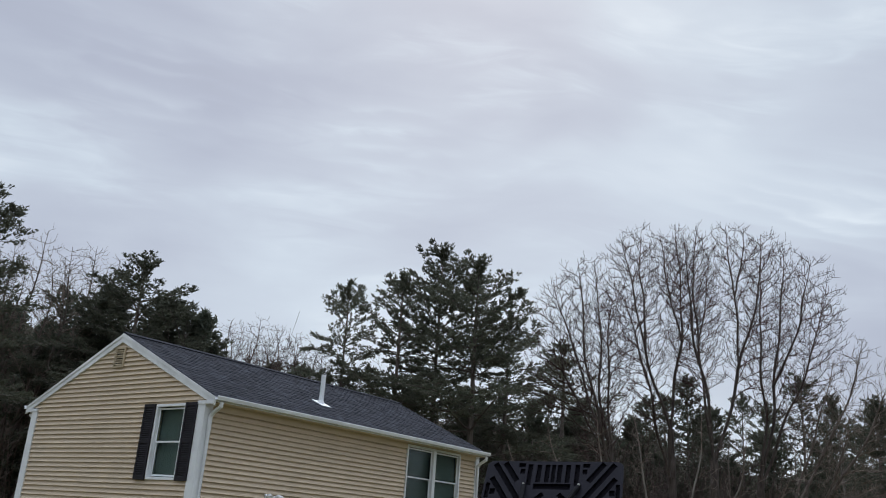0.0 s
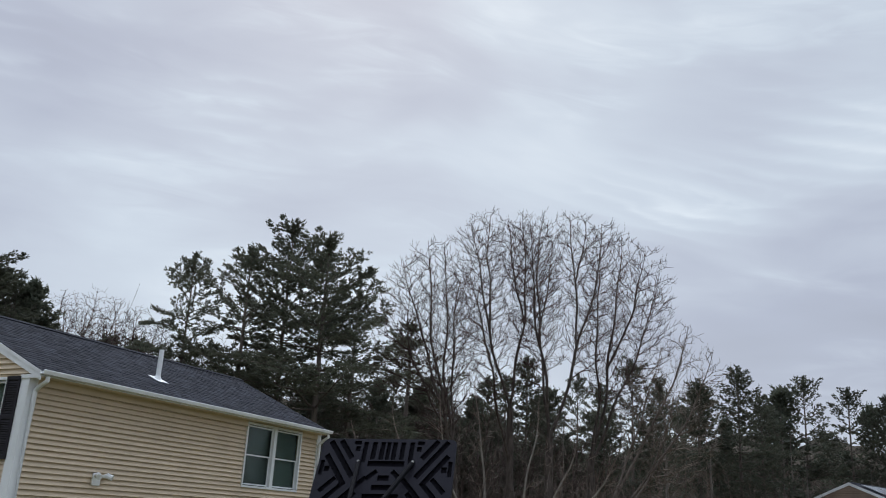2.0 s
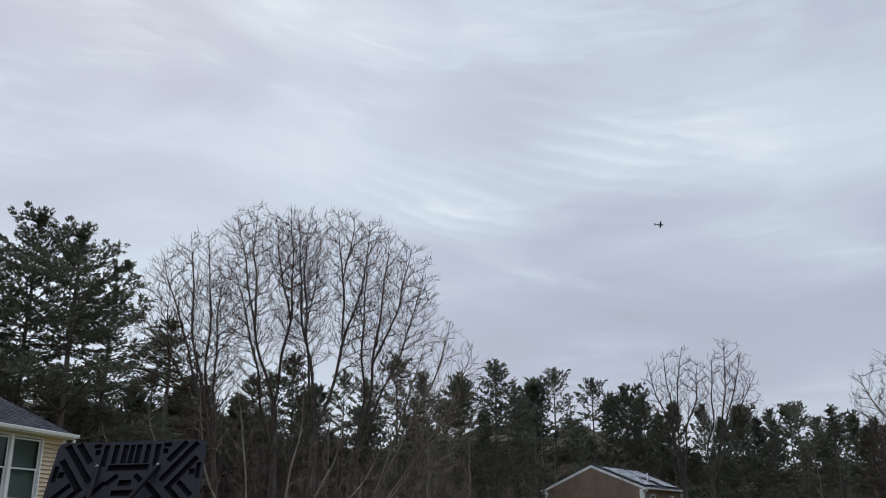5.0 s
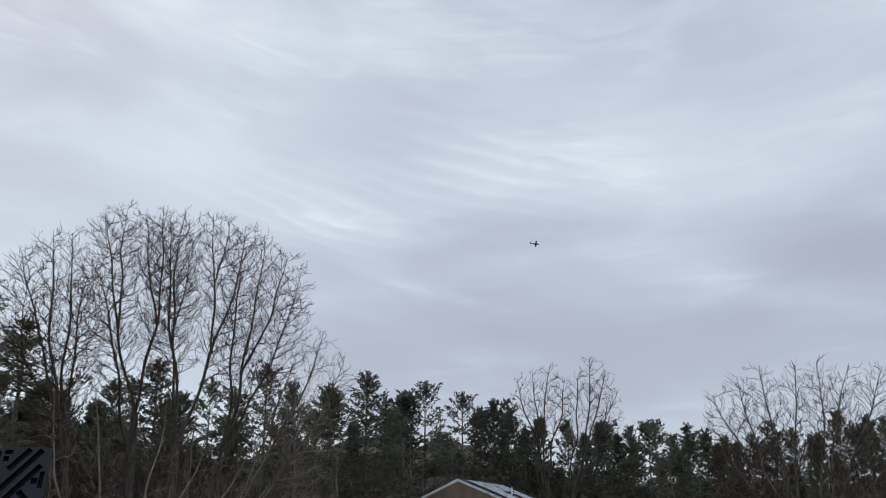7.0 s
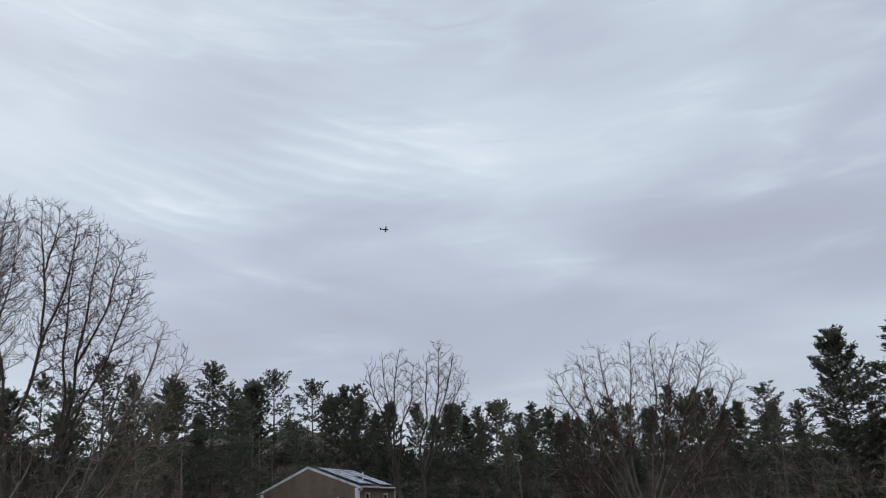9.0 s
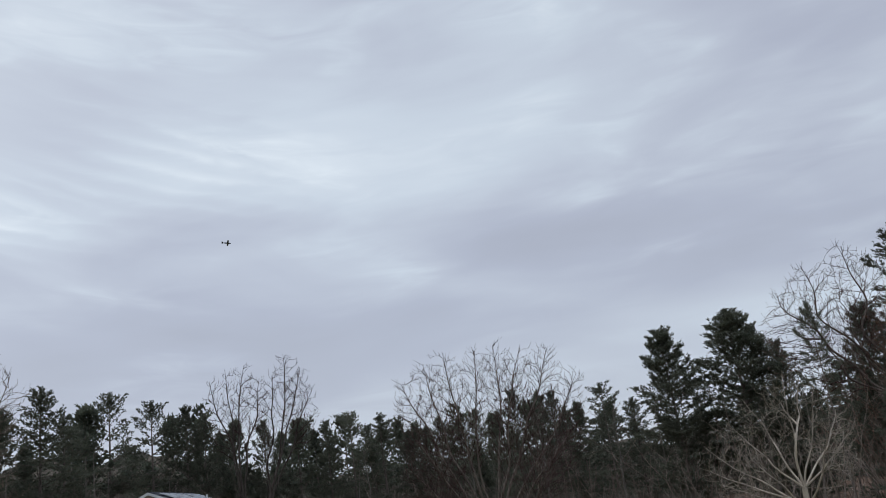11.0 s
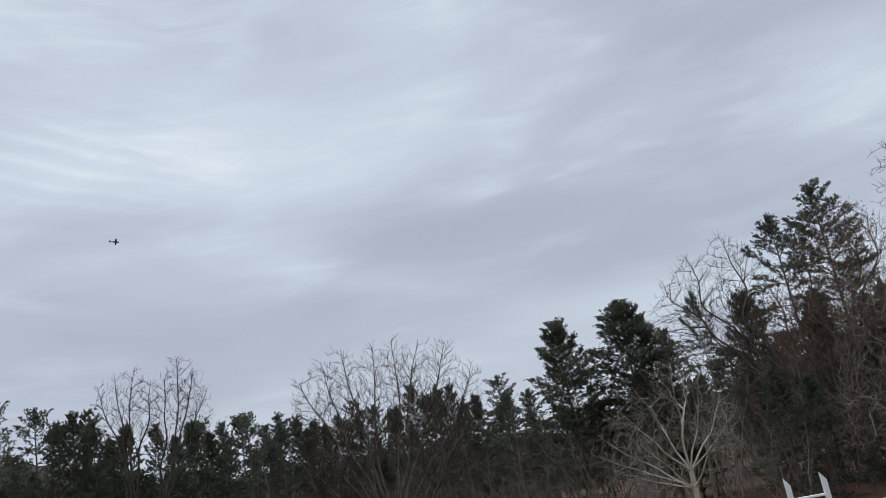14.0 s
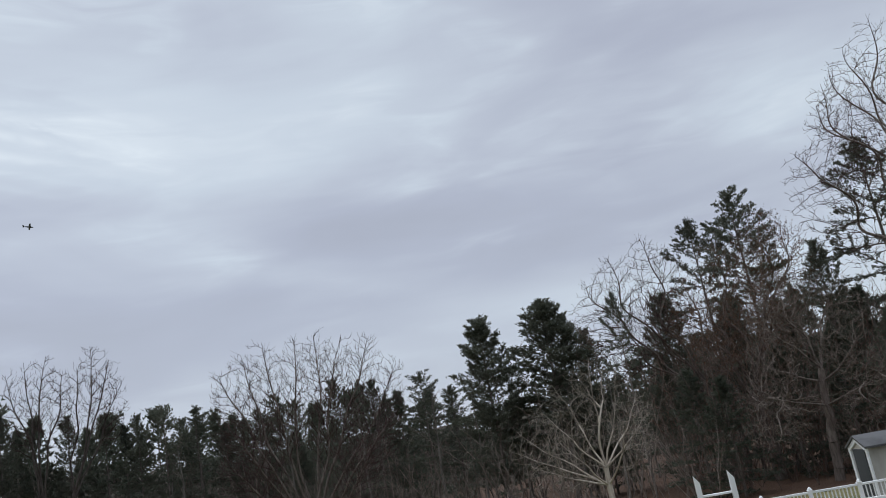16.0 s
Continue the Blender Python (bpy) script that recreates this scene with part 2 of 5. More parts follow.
M_FAR_WOOD, N = material("distant_woods")
n1 = N.n("ShaderNodeTexNoise", {"Vector": coords(N, (1, 1, 0.5)), "Scale": 0.35, "Detail": 8.0, "Roughness": 0.7}).outputs[0]
finish(M_FAR_WOOD, N, N.ramp(n1, [(0.35, (0.050, 0.052, 0.042)), (0.5, (0.10, 0.084, 0.068)), (0.7, (0.16, 0.132, 0.11))]), 0.95, bump=n1, strength=1.0, distance=2.0, spec=0.05)
M_GROUND, N = material("lawn_and_leaf_litter")
n1 = N.n("ShaderNodeTexNoise", {"Vector": coords(N), "Scale": 0.15, "Detail": 6.0, "Roughness": 0.6}).outputs[0]
n2 = N.n("ShaderNodeTexNoise", {"Vector": coords(N), "Scale": 14.0, "Detail": 6.0, "Roughness": 0.7}).outputs[0]
c = N.mix(N.ramp(n1, [(0.4, (0, 0, 0)), (0.62, (1, 1, 1))]), (0.10, 0.105, 0.045), (0.19, 0.16, 0.085))
c = N.n("ShaderNodeVectorMath", {0: c, "Scale": N.math("MULTIPLY_ADD", n2, 0.9, 0.55)}, operation="SCALE").outputs[0]
finish(M_GROUND, N, c, 0.95, bump=n2, strength=0.7, distance=0.05, spec=0.1)
M_LITTER, N = material("forest_leaf_litter")
n1 = N.n("ShaderNodeTexNoise", {"Vector": coords(N), "Scale": 0.5, "Detail": 6.0}).outputs[0]
n2 = N.n("ShaderNodeTexNoise", {"Vector": coords(N), "Scale": 18.0, "Detail": 6.0, "Roughness": 0.75}).outputs[0]
c = N.mix(n1, (0.05, 0.028, 0.019), (0.10, 0.062, 0.042))
c = N.n("ShaderNodeVectorMath", {0: c, "Scale": N.math("MULTIPLY_ADD", n2, 1.0, 0.5)}, operation="SCALE").outputs[0]
finish(M_LITTER, N, c, 0.95, bump=n2, strength=0.8, distance=0.06, spec=0.1)


# ---------------------------------------------------------------- mesh helpers
def solid(name, bm, mat):
    me = bpy.data.meshes.new(name)
    bm.normal_update()
    bm.to_mesh(me)
    bm.free()
    me.materials.append(mat)
    return me


def part(name, bm, mat, parent, label=""):
    """Links a bmesh (or a ready mesh) as one mesh object under a thing or a part."""
    me = bm if isinstance(bm, bpy.types.Mesh) else solid(name, bm, mat)
    ob = new(name, me)
    ob.parent = parent
    return tagged(ob, label)


def thing(name, m, label, category, group="", kind=""):
    ob = new(name)
    ob.empty_display_size = 0.2
    ob.matrix_world = m
    return tagged(ob, label, category, group, kind)


def box(bm, lo, hi, bevel=0.0, turn=None):
    lo, hi = Vector(lo), Vector(hi)
    got = bmesh.ops.create_cube(bm, size=1.0, matrix=Matrix.Translation((lo + hi) / 2) @ Matrix.Diagonal((*(hi - lo), 1)))["verts"]
    if bevel:
        edges = list({e for v in got for e in v.link_edges})
        got = bmesh.ops.bevel(bm, geom=edges, offset=bevel, segments=1, affect="EDGES")["verts"]
    if turn is not None:
        bmesh.ops.transform(bm, matrix=turn, verts=got)
    return bm


def boxes(*list_of):
    bm = bmesh.new()
    for b in list_of:
        box(bm, *b)
    return bm


def prism(bm, corners, shift):
    """A closed solid: a flat outline pushed along shift."""
    a = [bm.verts.new(c) for c in corners]
    b = [bm.verts.new(Vector(c) + Vector(shift)) for c in corners]
    bm.faces.new(a)
    bm.faces.new(b[::-1])
    for i in range(len(a)):
        k = (i + 1) % len(a)
        bm.faces.new((a[k], a[i], b[i], b[k]))
    bmesh.ops.recalc_face_normals(bm, faces=bm.faces)
    return bm


def tube(bm, pts, radius, sides=10):
    """A pipe along points."""
    rings = []
    pts = [Vector(p) for p in pts]
    for i, p in enumerate(pts):
        d = (pts[min(i + 1, len(pts) - 1)] - pts[max(i - 1, 0)]).normalized()
        q = d.to_track_quat("Z", "Y")
        r = radius[i] if isinstance(radius, (list, tuple)) else radius
        rings.append([bm.verts.new(p + q @ Vector((r * math.cos(2 * math.pi * k / sides), r * math.sin(2 * math.pi * k / sides), 0))) for k in range(sides)])
    for a, b in zip(rings, rings[1:]):
        for k in range(sides):
            bm.faces.new((a[k], a[(k + 1) % sides], b[(k + 1) % sides], b[k]))
    bm.faces.new(rings[0][::-1])
    bm.faces.new(rings[-1])
    return bm


def raw_mesh(name, verts, faces, mat, smooth=False):
    """A mesh from arrays: verts (n, 3), faces (m, k) all with k corners."""
    verts, faces = np.asarray(verts, np.float32), np.asarray(faces, np.int32)
    me = bpy.data.meshes.new(name)
    me.vertices.add(len(verts))
    me.vertices.foreach_set("co", verts.ravel())
    m, k = faces.shape
    me.loops.add(m * k)
    me.loops.foreach_set("vertex_index", faces.ravel())
    me.polygons.add(m)
    me.polygons.foreach_set("loop_start", np.arange(0, m * k, k, dtype=np.int32))
    me.polygons.foreach_set("loop_total", np.full(m, k, np.int32))
    me.polygons.foreach_set("use_smooth", np.full(m, smooth))
    me.update(calc_edges=True)
    me.materials.append(mat)
    return me


def limbs_mesh(name, segs, mat, sides):
    """Tapered limbs from rows of x0 y0 z0 x1 y1 z1 r0 r1."""
    s = np.asarray(segs, np.float64)
    a, b, r0, r1 = s[:, :3], s[:, 3:6], s[:, 6], s[:, 7]
    d = b - a
    d /= np.linalg.norm(d, axis=1, keepdims=True) + 1e-9
    ref = np.where(np.abs(d[:, 2:3]) > 0.9, [[1.0, 0, 0]], [[0, 0, 1.0]])
    u = np.cross(d, ref)
    u /= np.linalg.norm(u, axis=1, keepdims=True) + 1e-9
    v = np.cross(d, u)
    ang = np.arange(sides) * 2 * math.pi / sides
    ring = u[:, None] * np.cos(ang)[None, :, None] + v[:, None] * np.sin(ang)[None, :, None]
    va = a[:, None] + ring * r0[:, None, None]
    vb = b[:, None] + ring * r1[:, None, None]
    verts = np.concatenate([va, vb], 1).reshape(-1, 3)
    k = np.arange(sides)
    quad = np.stack([k, (k + 1) % sides, (k + 1) % sides + sides, k + sides], 1)
    faces = (quad[None] + (np.arange(len(s)) * 2 * sides)[:, None, None]).reshape(-1, 4)
    return raw_mesh(name, verts, faces, mat, True)


# ---------------------------------------------------------------- ground
bm = bmesh.new()
bmesh.ops.create_circle(bm, cap_ends=True, radius=2500, segments=96)
ground = new("ground", solid("ground", bm, M_GROUND))
tagged(ground, "patchy dormant lawn in yellow green and straw", "ground", kind="structure")
bm = bmesh.new()
inner, outer = [], []
for i in range(49):
    az = -70 + i * 4.0
    near = 43 - 6 / (1 + math.exp(-(az - 74) / 3)) + 26 * math.exp(-((az - 45) / 17) ** 2) + 1.2 * math.sin(i * 1.9)
    inner.append(bm.verts.new(place(az, near, 0.02)))
    outer.append(bm.verts.new(place(az, 400, 0.02)))
for i in range(48):
    bm.faces.new((inner[i], outer[i], outer[i + 1], inner[i + 1])[::-1])
litter = new("forest_floor", solid("forest_floor", bm, M_LITTER))
tagged(litter, "rust brown leaf litter under the trees", "forest floor", kind="structure")


# ---------------------------------------------------------------- houses
LAP = 0.1016


def lap_board(x0, y0a, y1a, y0b, y1b, z0, z1, face):
    """One siding course: bottom edge proud. face 'g' looks along -x, 's' along -y."""
    bm = bmesh.new()
    out, inn = 0.040, 0.006
    z0 = z0 + 0.030
    if face == "g":
        c = [(x0 - out, y0a, z0), (x0 - out, y1a, z0), (x0 - inn, y1b, z1), (x0 - inn, y0b, z1), (x0, y0a, z0), (x0, y1a, z0), (x0, y1b, z1), (x0, y0b, z1)]
    else:
        c = [(y0a, x0 - out, z0), (y1a, x0 - out, z0), (y1b, x0 - inn, z1), (y0b, x0 - inn, z1), (y0a, x0, z0), (y1a, x0, z0), (y1b, x0, z1), (y0b, x0, z1)]
    v = [bm.verts.new(p) for p in c]
    for f in ((0, 1, 2, 3), (4, 5, 6, 7), (0, 1, 5, 4), (1, 2, 6, 5), (2, 3, 7, 6), (3, 0, 4, 7)):
        bm.faces.new([v[i] for i in f])
    bmesh.ops.recalc_face_normals(bm, faces=bm.faces)
    return bm


def spans(y0, y1, z0, z1, holes):
    """What is left of y0..y1 at the height z0..z1 beside the openings (y0, y1, z0, z1)."""
    cuts = [(y0, y1)]
    for a, b, lo, hi in holes:
        if z1 > lo + 0.01 and z0 < hi - 0.01:
            cuts = [c for s, e in cuts for c in ((s, min(e, a)), (max(s, b), e)) if c[1] - c[0] > 0.02]
    return cuts


def sash_window(parent, face, a, b, lo, hi, panes, shade, depth=0.0):
    """A white double-hung window set in its opening; panes side by side."""
    def P(p, q, z):
        return (p, q, z) if face == "s" else (q, p, z)

    def slab(bm, a0, a1, d0, d1, z0, z1, bevel=0.004):
        p, q = Vector(P(a0, d0, z0)), Vector(P(a1, d1, z1))
        box(bm, [min(i, k) for i, k in zip(p, q)], [max(i, k) for i, k in zip(p, q)], bevel)

    w = part("window", _frame(slab, a, b, lo, hi, panes), M_TRIM, parent, "white vinyl double-hung window")
    step = (b - a) / panes
    mid = (lo + hi) / 2
    for i in range(panes):
        s, e = a + i * step + 0.06, a + (i + 1) * step - 0.06
        for z0, z1, d in ((mid - 0.02, hi - 0.07, 0.010), (lo + 0.07, mid + 0.02, 0.035)):
            bm = bmesh.new()
            slab(bm, s, e, d, d + 0.02, z0, z0 + 0.035, 0.003)
            slab(bm, s, e, d, d + 0.02, z1 - 0.035, z1, 0.003)
            slab(bm, s, s + 0.035, d, d + 0.02, z0 + 0.035, z1 - 0.035, 0.003)
            slab(bm, e - 0.035, e, d, d + 0.02, z0 + 0.035, z1 - 0.035, 0.003)
            part("sash", bm, M_TRIM, w)
            bm = bmesh.new()
            slab(bm, s + 0.035, e - 0.035, d + 0.008, d + 0.012, z0 + 0.035, z1 - 0.035, 0)
            pane = part("pane", bm, M_GLASS, w)
            pane.visible_shadow = False
        bm = bmesh.new()
        drop = lo + 0.05
        slab(bm, s - 0.01, e + 0.01, 0.10, 0.105, drop, hi - 0.05, 0)
        part("roller_shade", bm, M_BLIND if shade[i] else M_BLIND_DARK, w, "pale grey green roller shade" if shade[i] else "dark drawn shade")
    # flat panel whose dark colour stands in for the unlit room
    bm = bmesh.new()
    slab(bm, a + 0.02, b - 0.02, 0.45, 0.47, lo, hi, 0)
    part("dim_room", bm, M_ROOM, w)
    return w


def _frame(slab, a, b, lo, hi, panes):
    bm = bmesh.new()
    t, out, inn = 0.050, -0.048, 0.06
    slab(bm, a, b, out, inn, hi - t, hi)
    slab(bm, a, b, out, inn, lo, lo + t)
    slab(bm, a, a + t, out, inn, lo + t, hi - t)
    slab(bm, b - t, b, out, inn, lo + t, hi - t)
    for i in range(1, panes):
        m = a + (b - a) * i / panes
        slab(bm, m - 0.06, m + 0.06, out, inn, lo + t, hi - t)
    return bm


def shutter(parent, y0, y1, z0, z1, mat):
    bm = bmesh.new()
    x0, x1 = -0.076, -0.044
    st = 0.05
    box(bm, (x0, y0, z0), (x1, y0 + st, z1), 0.003)
    box(bm, (x0, y1 - st, z0), (x1, y1, z1), 0.003)
    mid = (z0 + z1) / 2
    for a, b in ((z0, z0 + 0.07), (mid - 0.035, mid + 0.035), (z1 - 0.07, z1)):
        box(bm, (x0, y0 + st, a), (x1, y1 - st, b), 0.003)
    box(bm, (x1 - 0.008, y0 + st, z0 + 0.07), (x1, y1 - st, z1 - 0.07))
    sh = part("shutter", bm, mat, parent, "dark louvred plastic shutter")
    bm = bmesh.new()
    z = z0 + 0.09
    while z < z1 - 0.09:
        if abs(z - mid) > 0.05:
            box(bm, (-0.006, y0 + st, -0.019), (0.004, y1 - st, 0.019), 0, pose(-0.060, 0, z, 0, 32, 0))
        z += 0.042
    part("louvres", bm, mat, sh)


def shingles(x0, x1, y_eave, z_eave, y_top, z_top, tab, rise, seed):
    """Courses of overlapping tabs on a slope that climbs from y_eave to y_top."""
    rng = np.random.RandomState(seed)
    n = Vector((0, -(z_top - z_eave), y_top - y_eave)) if y_top > y_eave else Vector((0, z_top - z_eave, y_eave - y_top))
    n.normalize()
    slope = Vector((0, y_top - y_eave, z_top - z_eave))
    length = slope.length
    slope.normalize()
    verts, faces = [], []
    rows = int(length / rise)
    for r in range(rows):
        x = x0 - rng.rand() * tab
        while x < x1:
            w = tab * rng.uniform(0.6, 1.25)
            a, b = max(x, x0), min(x + w - 0.006, x1)
            x += w
            if b - a < 0.02:
                continue
            th = rng.uniform(0.003, 0.010)
            s0, s1 = r * rise + rng.uniform(-0.008, 0.008), min((r + 1) * rise + 0.02, length)
            base = len(verts)
            for xx in (a, b):
                for s, h in ((s0, 0.0), (s0, th + 0.003), (s1, 0.004), (s1, 0.0)):
                    p = Vector((xx, y_eave, z_eave)) + slope * s + n * h
                    verts.append(tuple(p))
            for f in ((0, 1, 2, 3), (7, 6, 5, 4), (0, 4, 5, 1), (1, 5, 6, 2), (2, 6, 7, 3)):
                faces.append([base + i for i in f])
    return raw_mesh("shingles", verts, faces, M_SHINGLE)


def gable_house(m, W_, L_, z_eave, pitch, label, siding, far=False, g_windows=(), s_windows=(), group="", shut=None, low=0.0, tab=0.20, rise=0.145):
    """Local x runs along the side wall away from the gable, y across the gable. The roof edge lies 0.3 out from the walls."""
    h = thing("house", m, label, "house", group)
    over, rake = 0.30, 0.03
    ridge_y, ridge_z = W_ / 2, z_eave + pitch * (W_ / 2 + over)
    soffit = z_eave - 0.115
    g_holes = [(a, b, lo, hi) for a, b, lo, hi in g_windows]
    s_holes = [(a, b, lo, hi) for a, b, lo, hi, *_ in s_windows]

    def roof_y(z, drop=0.16):
        return (z - (z_eave - drop)) / pitch - over

    # walls: backing with real openings, siding courses in front
    def pierced(lo_y, hi_y, hi_z, holes, cell):
        """One wall of blocks welded together round its openings."""
        bm = bmesh.new()
        ys = sorted({lo_y, hi_y, *[y for hh in holes for y in hh[:2]]})
        zs = sorted({low, hi_z, *[z for hh in holes for z in hh[2:]]})
        for y0, y1 in zip(ys, ys[1:]):
            for z0, z1 in zip(zs, zs[1:]):
                if not any(y0 > p - 0.001 and y1 < q + 0.001 and z0 > r_ - 0.001 and z1 < t_ + 0.001 for p, q, r_, t_ in holes):
                    box(bm, *cell(y0, y1, z0, z1))
        return bm

    lo = low
    wg = pierced(0.0, W_, soffit, g_holes, lambda y0, y1, z0, z1: ((0.0, y0, z0), (0.14, y1, z1)))
    prism(wg, [(0, 0, soffit), (0, W_, soffit), (0, W_, z_eave - 0.02), (0, W_ / 2, ridge_z - 0.16), (0, 0, z_eave - 0.02)], (0.14, 0, 0))
    bmesh.ops.remove_doubles(wg, verts=wg.verts, dist=1e-4)
    wall_g = part("gable_wall", wg, siding, h)
    ws = pierced(0.14, L_ - 0.14, z_eave - 0.06, s_holes, lambda x0, x1, z0, z1: ((x0, 0.0, z0), (x1, 0.14, z1)))
    bmesh.ops.remove_doubles(ws, verts=ws.verts, dist=1e-4)
    wall_s = part("side_wall", ws, siding, h)
    back = bmesh.new()
    box(back, (0.14, W_ - 0.14, lo), (L_ - 0.14, W_, z_eave - 0.06))
    part("rear_wall", back, siding, h)
    endw = bmesh.new()
    prism(endw, [(L_ - 0.14, 0, lo), (L_ - 0.14, W_, lo), (L_ - 0.14, W_, z_eave - 0.02), (L_ - 0.14, W_ / 2, ridge_z - 0.16), (L_ - 0.14, 0, z_eave - 0.02)], (0.14, 0, 0))
    part("end_wall", endw, siding, h)
    part("foundation", boxes(((0.02, 0.02, -0.3), (L_ - 0.02, W_ - 0.02, lo))), M_CONCRETE, h)
    # roof slabs
    bm = bmesh.new()
    for sgn in (1, -1):
        y_e, y_r = (-over, ridge_y) if sgn > 0 else (W_ + over, ridge_y)
        prism(bm, [(-rake, y_e, z_eave - 0.02), (-rake, y_r, ridge_z - 0.02), (-rake, y_r, ridge_z - 0.13), (-rake, y_e, z_eave - 0.10)], (L_ + 2 * rake, 0, 0))
    roof = part("roof", bm, M_SHINGLE, h, "charcoal asphalt shingle roof")
    for y_e in (-over, W_ + over):
        sh = part("shingles", shingles(-rake - 0.02, L_ + rake + 0.02, y_e - 0.03 * (1 if y_e < 0 else -1), z_eave - 0.02 - 0.03 * pitch, ridge_y, ridge_z - 0.018, tab, rise, 3), M_SHINGLE, roof)
        sh["kind"] = "stuff"
    bm = bmesh.new()
    prism(bm, [(0, ridge_y - 0.14, ridge_z - 0.14 * pitch + 0.012), (0, ridge_y, ridge_z + 0.016), (0, ridge_y + 0.14, ridge_z - 0.14 * pitch + 0.012), (0, ridge_y, ridge_z - 0.03)], (0.258, 0, 0))
    cap = solid("ridge_cap", bm, M_SHINGLE)
    x = -rake - 0.02
    while x < L_ + rake:
        part("ridge_cap", cap, M_SHINGLE, roof).location.x = x
        x += 0.262
    # soffits, fascia
    part("soffit", boxes(((-rake + 0.01, -over + 0.02, soffit - 0.012), (L_ + rake - 0.01, -0.022, soffit)), ((-rake + 0.01, W_ + 0.022, soffit - 0.012), (L_ + rake - 0.01, W_ + over - 0.02, soffit))), siding, h, "vented beige soffit under the eave")
    part("fascia", boxes(((-rake, -over - 0.0, soffit - 0.006), (L_ + rake, -over + 0.018, z_eave - 0.035), 0.003)), M_TRIM, h)
    part("fascia", boxes(((-rake, W_ + over - 0.018, soffit - 0.006), (L_ + rake, W_ + over, z_eave - 0.035), 0.003)), M_TRIM, h)
    # rake boards, two steps
    for sgn in (1, -1):
        y_e = -over - 0.02 if sgn > 0 else W_ + over + 0.02
        bm = bmesh.new()
        prism(bm, [(-rake - 0.022, y_e, z_eave - 0.03 - 0.02 * pitch), (-rake - 0.022, ridge_y, ridge_z - 0.03), (-rake - 0.022, ridge_y, ridge_z - 0.22), (-rake - 0.022, y_e, z_eave - 0.20)], (0.022, 0, 0))
        prism(bm, [(-rake - 0.036, y_e, z_eave - 0.028 - 0.02 * pitch), (-rake - 0.036, ridge_y, ridge_z - 0.028), (-rake - 0.036, ridge_y, ridge_z - 0.10), (-rake - 0.036, y_e, z_eave - 0.09)], (0.013, 0, 0))
        part("rake_board", bm, M_TRIM, h)
        bm = bmesh.new()
        prism(bm, [(-rake, y_e, z_eave - 0.19), (-rake, ridge_y, ridge_z - 0.21), (-rake, ridge_y, ridge_z - 0.225), (-rake, y_e, z_eave - 0.205)], (rake - 0.022, 0, 0))
        part("rake_soffit", bm, M_TRIM, h)
    # boxed eave returns at the gable's feet
    for y0, y1 in ((-over - 0.01, 0.19), (W_ - 0.19, W_ + over + 0.01)):
        part("eave_return", boxes(((-rake - 0.03, y0, soffit - 0.05), (-0.030, y1, soffit + 0.02), 0.004)), M_TRIM, h)
    # gutters: an open trough with a rolled lip
    for y0, d in ((-over - 0.002, -1), (W_ + over + 0.002, 1)):
        bm = bmesh.new()
        prof = [(0, 0.0), (0, -0.068), (0.082 * d, -0.068), (0.088 * d, -0.045), (0.094 * d, -0.005), (0.106 * d, 0.006), (0.110 * d, -0.010), (0.098 * d, -0.049), (0.090 * d, -0.075), (-0.001 * d, -0.075)]
        prism(bm, [(-rake - 0.03, y0 + p, z_eave - 0.015 + q) for p, q in prof], (L_ + 2 * rake + 0.06, 0, 0))
        g_ = part("gutter", bm, M_TRIM, h, "white aluminium gutter")
    # plain frieze course under the soffit
    for a, b in spans(0.162, L_ - 0.132, soffit - 0.15, soffit - 0.0125, s_holes):
        part("frieze_board", boxes(((a, -0.042, soffit - 0.15), (b, -0.002, soffit - 0.0125), 0.004)), siding, h)
    # corner boards
    for x0, x1, y0, y1 in ((-0.045, 0.16, -0.045, 0.0), (-0.045, 0.0, 0.0, 0.19), (-0.045, 0.0, W_ - 0.19, W_ + 0.045), (L_ - 0.13, L_ + 0.045, -0.045, 0.0)):
        part("corner_board", boxes(((x0, y0, low), (x1, y1, soffit - 0.012), 0.004)), M_TRIM, h)
    # downspouts with their elbows
    for x, y, d in ((0.09, 0.0, -1), (L_ - 0.07, 0.0, -1), (0.10, W_, 1)):
        bm = bmesh.new()
        y_g, y_w = y + d * (over + 0.05), y + d * 0.085
        tube(bm, [(x, y_g, z_eave - 0.13), (x, y_g, z_eave - 0.20), (x, (y_g + 2 * y_w) / 3, z_eave - 0.30), (x, y_w, z_eave - 0.38), (x, y_w, z_eave - 0.6)], 0.042, 10)
        tube(bm, [(x, y_w, z_eave - 0.55), (x, y_w, low + 0.1), (x, y_w + d * 0.2, low + 0.02)], 0.040, 8)
        part("downspout", bm, M_TRIM, h, "white downspout with a curved elbow")
    # siding courses
    step = LAP if not far else 0.15
    z = low
    while z < ridge_z - 0.3:
        z1 = z + step
        a0 = 0.19 if z < soffit - 0.1 else max(0.0, roof_y(z))
        a1 = 0.19 if z1 < soffit - 0.1 else max(0.0, roof_y(z1))
        if z1 > soffit - 0.1 and z < soffit - 0.1:
            a0 = a1 = 0.19
        if W_ - 2 * a1 > 0.15:
            for s, e in spans(a0, W_ - a0, z, z1, g_holes):
                whole = (s, e) == (a0, W_ - a0)
                part("siding_board", lap_board(0.0, s, e, a1 if whole else s, W_ - a1 if whole else e, z, z1 + 0.004, "g"), siding, wall_g)
        z = z1
    z = low
    while z < soffit - 0.16:
        z1 = min(z + step, soffit - 0.151)
        for s, e in spans(0.16, L_ - 0.13, z, z1, s_holes):
            part("siding_board", lap_board(0.0, s, e, s, e, z, z1 + 0.002, "s"), siding, wall_s)
        z = z1
